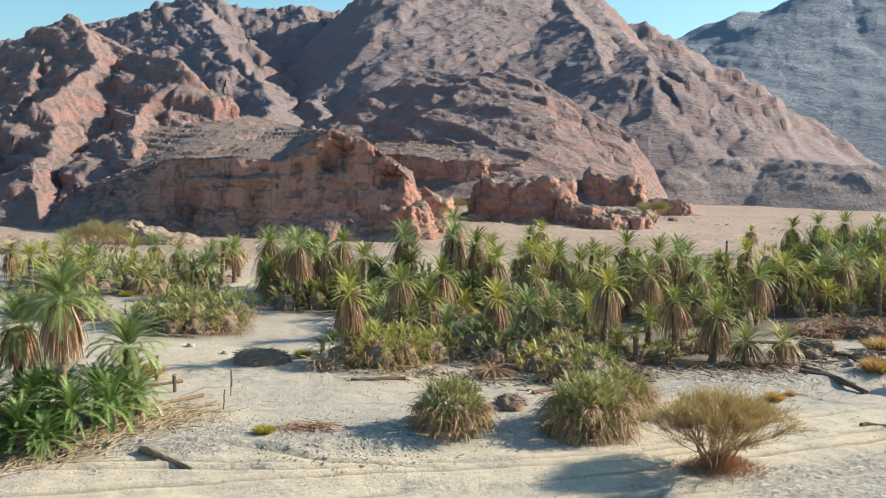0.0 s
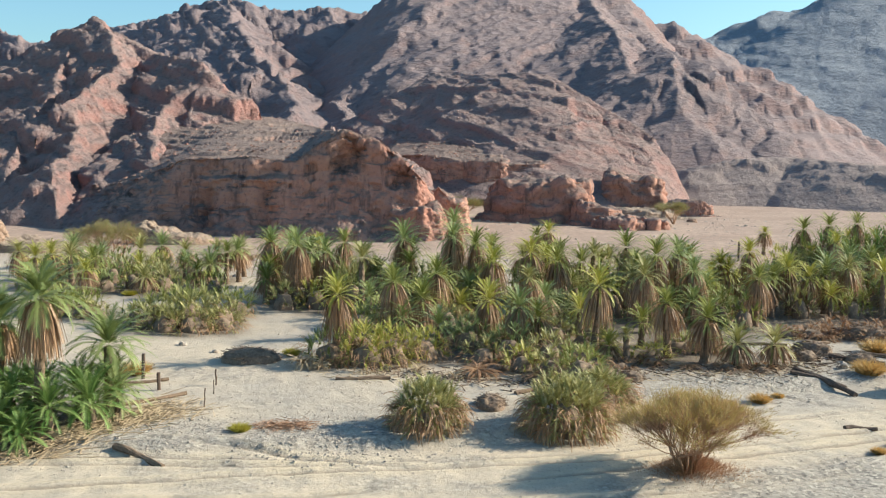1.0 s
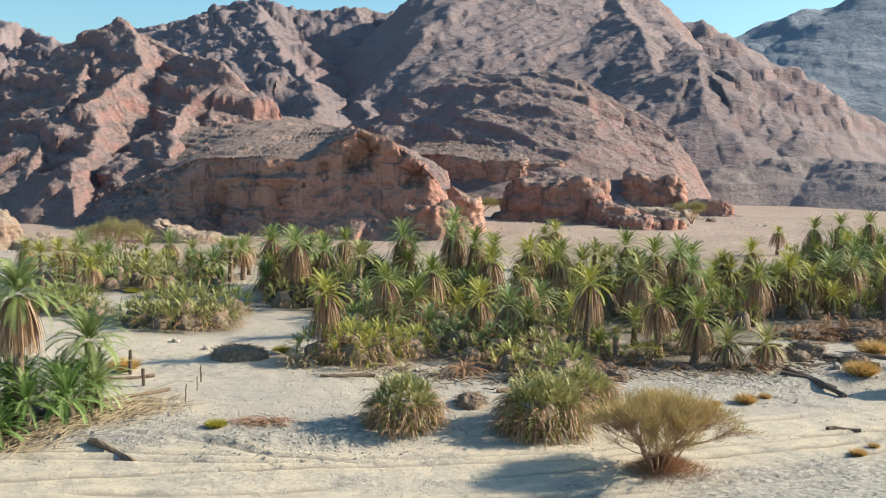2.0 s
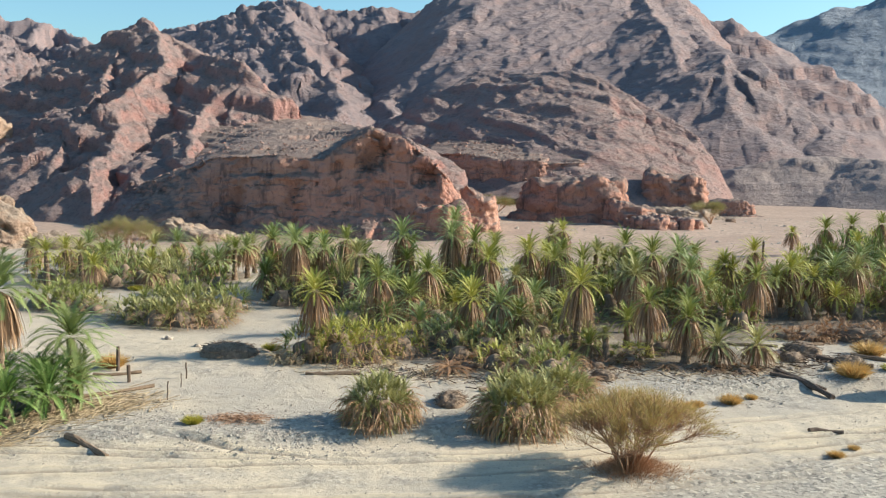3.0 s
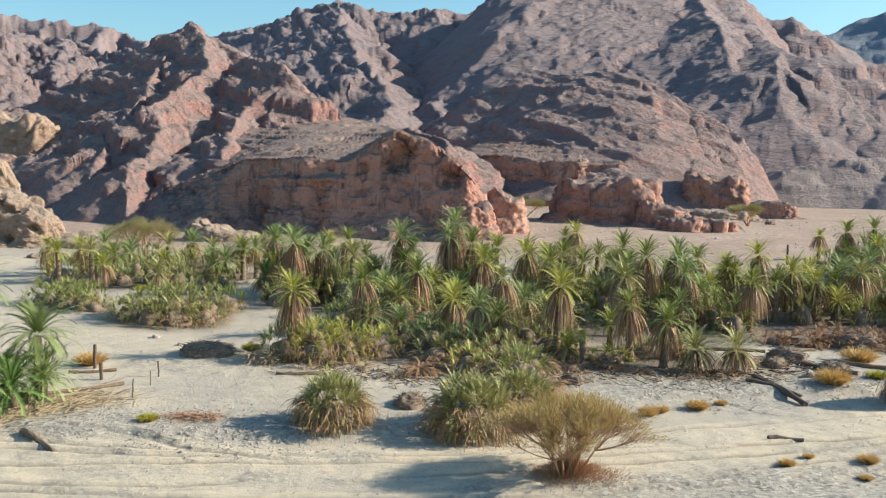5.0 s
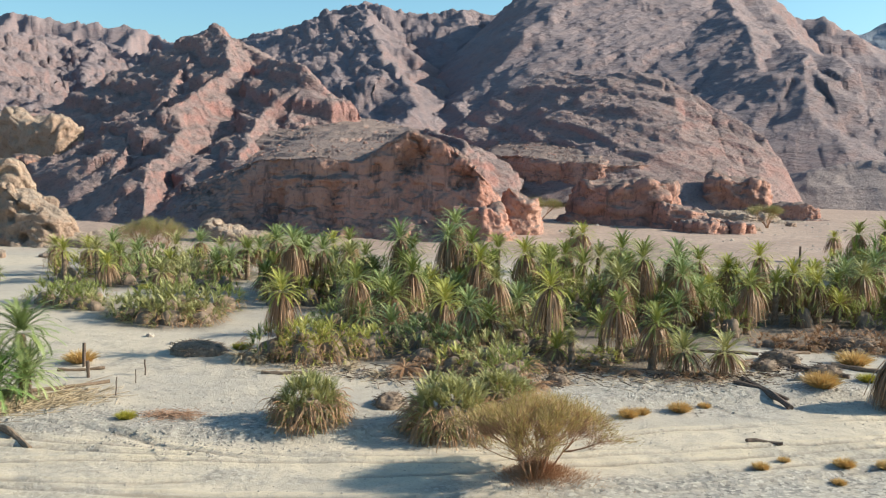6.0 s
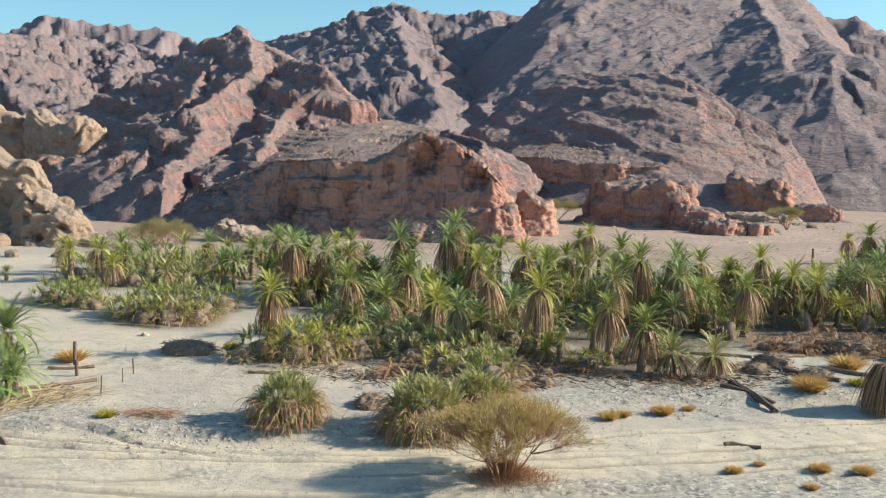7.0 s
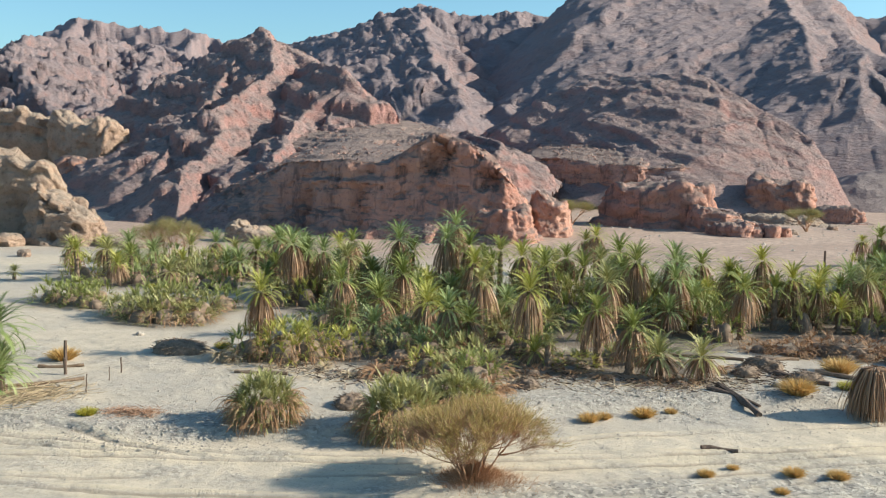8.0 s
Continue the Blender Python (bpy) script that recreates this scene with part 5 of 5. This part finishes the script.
left_acacia = tagged(fan_acacia(4.2, 5.3, 8, ACACIA_GREEN, 7, 34, 0), "wide feathery olive acacia behind the palms", "acacia")
place(left_acacia, -40.4, 114, 10)


# ---- loose things on the ground ----
def log_mesh(length, radius, seed, mat=None, bend=0.15):
    r = random.Random(seed)
    verts, faces, points, radii = [], [], [], []
    for i in range(9):
        s = i / 8
        points.append(Vector(((s - 0.5) * length, bend * math.sin(3 * s + seed), radius * 0.7 + 0.05 * math.sin(5 * s + seed))))
        radii.append(radius * (1.1 - 0.35 * s) * r.uniform(0.85, 1.15))
    tube(verts, faces, points, radii, 8)
    for v in verts:
        v += Vector((r.uniform(-1, 1), r.uniform(-1, 1), r.uniform(-1, 1))) * radius * 0.13
    return tri_mesh("log", verts, faces, [mat or WOOD_DARK], flat=True)


def lay_log(x0, y0, x1, y1, radius, label, seed, mat=None):
    length = math.hypot(x1 - x0, y1 - y0)
    cx, cy = (x0 + x1) / 2, (y0 + y1) / 2
    ob = new("fallen_log", log_mesh(length, radius, seed, mat))
    rise = math.degrees(math.atan2(gz(x1, y1) - gz(x0, y0), length))
    ob.matrix_world = pose(cx, cy, (gz(x0, y0) + gz(x1, y1)) / 2 - 0.03, 0, -rise, math.degrees(math.atan2(y1 - y0, x1 - x0)))
    return tagged(ob, label, "log", "fallen logs")


lay_log(-14.4, 45.3, -11.2, 43.2, 0.17, "weathered grey-brown palm log beside the tyre tracks", 1, BARK)
lay_log(-18.6, 50.6, -13.8, 55.3, 0.15, "long dry palm log at the edge of reed litter", 2, BARK)
lay_log(-18.3, 57.0, -15.7, 58.2, 0.14, "short weathered log lying near the fence posts", 3, BARK)
lay_log(-5.6, 59.7, -2.2, 60.1, 0.16, "low dry log half buried in gravel", 4, BARK)
lay_log(25.0, 65.9, 26.9, 60.6, 0.22, "charred black palm log on the gravel bank", 5)
lay_log(24.2, 64.6, 27.2, 62.6, 0.18, "charred black palm log on the gravel bank", 6)
lay_log(23.6, 53.2, 25.4, 53.5, 0.14, "short dark log on the pale gravel", 7)
lay_log(28.6, 69.8, 32.0, 68.2, 0.2, "charred palm log among burnt stumps", 8)
lay_log(31.5, 71.5, 36.0, 70.2, 0.2, "bleached palm log among burnt stumps", 9, BARK)
lay_log(20.0, 75.0, 27.0, 74.0, 0.16, "thin dry palm log under the grove's edge", 10, BARK)
lay_log(27.5, 74.2, 31.0, 76.0, 0.16, "thin dry palm log under the grove's edge", 11, BARK)
lay_log(5.5, 57.2, 8.6, 58.8, 0.14, "dry branch lying behind the gravel bushes", 12, BARK)


def post(x, y, high, radius, label, lean=0.0):
    verts, faces = [], []
    r = random.Random(int(x * 100))
    points = [Vector((lean * s + r.uniform(-0.02, 0.02), r.uniform(-0.02, 0.02), -0.15 + (high + 0.15) * s)) for s in (0, 0.25, 0.5, 0.75, 1)]
    tube(verts, faces, points, [radius * r.uniform(0.9, 1.1) for _ in points], 7)
    ob = new("fence_post", tri_mesh("fence_post", verts, faces, [WOOD_DARK], flat=True))
    ob.matrix_world = pose(x, y, gz(x, y), 0, 0, r.uniform(0, 90))
    return tagged(ob, label, "post", "old fence posts")


post(-17.4, 58.6, 1.55, 0.11, "dark weathered wooden post standing in gravel", 0.06)
post(-15.6, 56.0, 1.05, 0.11, "dark weathered wooden post standing in gravel")
post(-12.6, 57.6, 1.0, 0.05, "thin dark stake standing in gravel")
post(-12.0, 52.8, 1.1, 0.035, "thin dry stick standing in gravel", 0.06)
post(-12.2, 55.6, 0.85, 0.03, "thin dry stick standing in gravel")
post(-21.0, 45.2, 1.2, 0.04, "thin dry stake beside the palm shoots")
post(42.0, 143.0, 2.9, 0.16, "dark timber pole alone on the flat", 0.1)


def scatter_stones(name, label, seed, count, box, sizes, near_bank, mat):
    r = random.Random(seed)
    spots_xy = []
    while len(spots_xy) < count:
        x, y = r.uniform(box[0], box[2]), r.uniform(box[1], box[3])
        if near_bank:
            y = float(np.interp(x, BANK_X, BANK_Y)) + r.gauss(1.2, 2.2)
        spots_xy.append((x, y))
    xs, ys = np.array([p[0] for p in spots_xy]), np.array([p[1] for p in spots_xy])
    clustered = fbm(xs / 5, ys / 5, 0.7, 3, seed) > -0.06
    zs = ground_height(xs, ys) + rut_depth(xs, ys)[0]
    verts, faces = [], []
    for x, y, z, keep in zip(xs, ys, zs, clustered):
        size = sizes[0] * math.exp(r.random() ** 2.5 * math.log(sizes[1] / sizes[0]))
        if keep or r.random() < 0.25:
            stone_shape(r, verts, faces, (x, y, z), size)
    return tagged(new(name, tri_mesh(name, verts, faces, [mat], flat=True)), label, "stones", kind="stuff")


scatter_stones("loose_stones", "small grey and tan stones strewn over the wadi floor", 61, 16000, (-32, 37, 48, 76), (0.015, 0.1), False, STONE)
scatter_stones("bank_gravel", "coarse grey gravel along the low bank", 62, 17000, (-16, 0, 40, 0), (0.02, 0.12), True, STONE)
scatter_stones("flat_stones", "scattered stones on the far sandy flat", 63, 3200, (-60, 105, 80, 260), (0.06, 0.6), False, STONE)


def boulder(x, y, size, seed, label, mat, flat=0.75):
    return butte("boulder", label, (x, y), (size, size * 0.8), gz(x, y) + size * flat, mat, seed, seed * 37 % 180, 0, 0.15, 2.4, size * 0.7, "boulder", (48, 26))


for k, (x, y, size) in enumerate([(34.2, 201.5, 2.6), (37.0, 202, 1.8), (31.5, 203, 2.2), (40.5, 203.5, 2.0), (43.0, 206, 1.5), (39.0, 208, 2.2), (35.5, 207, 2.4), (29.5, 204, 1.5)]):
    tagged(boulder(x, y, size, 700 + k, "fallen red sandstone boulder below the butte", ROCK_NEAR, 1.0), group="boulders below the butte")
for k, (x, y, size) in enumerate([(0.5, 62.3, 0.35), (28.6, 66.8, 0.4), (-18.0, 69.0, 0.3), (-15.0, 66.5, 0.28), (-2.6, 63.0, 0.3), (45.5, 214, 1.2), (57.8, 244, 1.3), (-26, 128, 0.9), (-60, 112, 1.0), (-55, 114, 0.8)]):
    tagged(boulder(x, y, size, 720 + k, "rounded tan boulder resting on gravel", STONE if size < 0.5 else ROCK_PALE), group="boulders on the flat")


def tuft(radius, high, blades, mat, seed, name="grass_tuft"):
    r = random.Random(seed)
    verts, faces = [], []
    for i in range(blades):
        a, q = r.uniform(0, 2 * math.pi), math.sqrt(r.random())
        c = Vector((radius * 0.6 * q * math.cos(a), radius * 0.6 * q * math.sin(a), -0.02))
        out = Vector((math.cos(a) * q * r.uniform(0.2, 1.2), math.sin(a) * q * r.uniform(0.2, 1.2), r.uniform(0.5, 1.0))).normalized()
        w = out.cross(Vector((r.uniform(-1, 1), r.uniform(-1, 1), 0.2))).normalized() * 0.014
        long = high * r.uniform(0.6, 1.15)
        mid = c + out * long * 0.6
        tip = mid + (out + Vector((out.x, out.y, -0.5)) * 0.5).normalized() * long * 0.45
        b = len(verts)
        verts.extend([c - w, c + w, mid + w * 0.8, mid - w * 0.8, tip])
        faces.extend([(b, b + 1, b + 2, b + 3), (b + 3, b + 2, b + 4)])
    return new(name, tri_mesh(name, verts, faces, [mat]))


GOLD = leaf_material("golden_grass", (0.56, 0.36, 0.13), (0.60, 0.41, 0.17), (0.47, 0.30, 0.11), 0.25)
LIME = leaf_material("lime_shrub", (0.38, 0.34, 0.05), (0.42, 0.37, 0.06), (0.30, 0.28, 0.05), 0.25)
gold_tuft = tagged(tuft(0.62, 0.8, 900, GOLD, 11), "golden dry grass tuft on the gravel", "grass tuft", "golden tufts")
for k, (x, y, s) in enumerate([(29.6, 65.0, 1.5), (33.2, 72.5, 1.6), (20.5, 58.6, 0.9), (17.5, 56.6, 0.8), (18.3, 57.4, 0.6), (23.7, 49.0, 0.55), (27.8, 50.2, 0.7), (29.8, 50.3, 0.7), (25.0, 50.4, 0.4), (27.0, 47.6, 0.45), (-18.2, 59.6, 1.3), (22.0, 60.0, 0.5), (33.4, 64.5, 1.0)]):
    place(gold_tuft, x, y, k * 47, s, 0.0, 0.85)
lime_tuft = tagged(tuft(0.6, 0.6, 700, LIME, 12), "bright yellow-green desert shrub on gravel", "shrub", "yellow shrubs")
for k, (x, y, s) in enumerate([(-8.9, 48.2, 0.85), (-9.5, 66.0, 1.0), (11.4, 53.8, 0.8), (33.0, 67.5, 1.1), (-30, 92, 1.1)]):
    place(lime_tuft, x, y, k * 61, s, 0.0, 0.9)


def dead_palm_head(radius, count, mat, seed, rise=30):
    """A fallen crown: dry leaves spreading low from one point."""
    verts, faces = [], []
    for i in range(count):
        frond(verts, faces, (0, 0, 0.25 + rng.uniform(0, 0.25)), i * GOLDEN, rng.uniform(0, rise), radius * rng.uniform(0.7, 1.1), rng.uniform(35, 75), 0.2, 9, 0.05, rng.uniform(-0.4, 0.4), 0.3)
    return new("dry_palm_tuft", tri_mesh("dry_palm_tuft", verts, faces, [mat], flat=True))


brown_head = tagged(dead_palm_head(1.6, 46, FROND_DEAD, 1), "fallen brown palm crown drying on the ground", "dead palm", "fallen palm crowns")
for k, (x, y, s) in enumerate([(3.3, 61.6, 1.2), (-5.9, 63.6, 0.7), (11.3, 57.6, 0.8), (15.6, 66.2, 0.8), (17.5, 65.4, 0.7), (12.0, 60.0, 0.8), (7.0, 60.8, 0.9), (29.0, 79.0, 1.0), (33.0, 80.5, 1.2), (36.5, 79.0, 1.2), (31.0, 77.5, 0.9), (40.0, 81.0, 1.2), (25.4, 70.0, 0.7)]):
    place(brown_head, x, y, k * 53, s, 0.05)
straw_head = tagged(dead_palm_head(1.3, 40, STRAW, 2, 55), "bleached straw-coloured dry palm tuft", "dead palm", "bleached palm tufts")
for k, (x, y, s) in enumerate([(-8.2, 62.6, 1.0), (-7.0, 62.2, 0.7), (-0.5, 62.5, 0.6), (1.8, 60.8, 0.6)]):
    place(straw_head, x, y, k * 71, s, 0.05)


def burnt_heap(radius, high, seed):
    """A low mound of charred fronds and stubs."""
    r = random.Random(seed)
    thing = new("burnt_mound")
    a = np.linspace(0, 2 * np.pi, 48, endpoint=False)
    v = np.linspace(0, 1, 18)
    reach, rise = np.cos(v * np.pi / 2) ** 0.7, np.sin(v * np.pi / 2) ** 1.2
    P = np.stack([np.outer(reach, np.cos(a)) * radius, np.outer(reach, np.sin(a)) * radius * 0.75, np.outer(rise, np.ones(48)) * high - 0.15], axis=2)
    n = fbm(P[..., 0] * 1.6, P[..., 1] * 1.6, P[..., 2] * 1.6, 4, seed)
    P[..., 2] += n * high * 0.5 * (1 - v[:, None] ** 4)
    P[..., 0] *= 1 + 0.3 * n
    part("core", grid_mesh("core", P, LITTER, wrap=True), thing)
    verts, faces = [], []
    for i in range(240):
        t, q = r.uniform(0, 2 * math.pi), math.sqrt(r.random())
        c = Vector((radius * q * math.cos(t), radius * 0.75 * q * math.sin(t), high * math.sqrt(max(0, 1 - q * q)) * 0.9))
        d = Vector((math.cos(t) + r.uniform(-0.6, 0.6), math.sin(t) + r.uniform(-0.6, 0.6), r.uniform(-0.6, 0.5))).normalized()
        tube(verts, faces, [c, c + d * r.uniform(0.2, 0.6)], [0.035, 0.015], 3)
    tagged(part("charred_litter", tri_mesh("charred_litter", verts, faces, [LITTER], flat=True), thing), kind="stuff")
    return thing


heap = tagged(burnt_heap(2.0, 1.3, 5), "low dark mound of charred palm litter", "burnt mound", "burnt mounds")
for k, (x, y, s) in enumerate([(-12.0, 64.2, 1.0), (26.9, 69.6, 0.6), (28.2, 72.0, 0.75), (30.6, 69.0, 0.6), (4.0, 54.6, 0.6), (34.5, 78.5, 1.0), (38.5, 77.0, 0.9), (13.2, 62.0, 0.5)]):
    place(heap, x, y, k * 67, s, 0.1, (0.8, 1.0)[k > 0])


def sticks(name, label, seed, count, path, spread, mat, long=(0.3, 1.1), thick=0.014, lie=0.18, aim=None):
    """Litter of dry stems lying across one another along a line."""
    r = random.Random(seed)
    verts, faces = [], []
    line = resample([(*p, 0) for p in path], 60)
    for i in range(count):
        c = line[r.randrange(60)]
        x, y = c[0] + r.gauss(0, spread), c[1] + r.gauss(0, spread)
        a = r.uniform(0, math.pi) if aim is None else radians(aim) + r.gauss(0, 0.75)
        d = Vector((math.cos(a), math.sin(a), r.uniform(-0.05, lie))).normalized()
        q = Vector((x, y, gz(x, y) + r.uniform(0.0, 0.25)))
        half = r.uniform(*long) / 2
        tube(verts, faces, [q - d * half, q + d * half], [thick * r.uniform(0.7, 1.5), thick * 0.6], 3)
    return tagged(new(name, tri_mesh(name, verts, faces, [mat], flat=True)), label, "litter", kind="stuff")


sticks("reed_litter", "bleached reed stems and frond ribs strewn beside the palms", 81, 1000, [(-19.5, 43.8), (-16.8, 46.4), (-15.0, 49.5), (-13.6, 52.6)], 1.05, STRAW, (0.3, 1.6), 0.024, 0.3, 48)
sticks("twig_litter", "tangled brown twigs on the gravel bank", 82, 420, [(-7.9, 49.2), (-5.6, 49.4)], 0.4, TWIG, (0.2, 0.7), 0.012)
sticks("frond_litter", "dry frond ribs scattered under the front palms", 83, 700, [(-6, 61.5), (4, 60.5), (12, 62.5), (22, 64.6), (27, 68)], 1.1, STRAW, (0.3, 1.2), 0.016)
sticks("bark_litter", "dark frond scraps scattered under the front palms", 84, 800, [(-3, 62), (8, 59), (14, 64.5), (24, 65.0), (31, 71)], 1.2, WOOD_DARK, (0.2, 1.0), 0.03)
# the brown cone of a dead palm at the wadi's side
dead_palm = new("dead_palm")
part("trunk", palm_trunk(1.7, 0), dead_palm)
part("dead_fronds", palm_skirt(2.9, 0, 2.8, 950, 1.5), dead_palm)
tagged(dead_palm, "dead date palm slumped into a cone of brown fronds", "dead palm")
place(dead_palm, 33.6, 62.6, 0, 1.1)
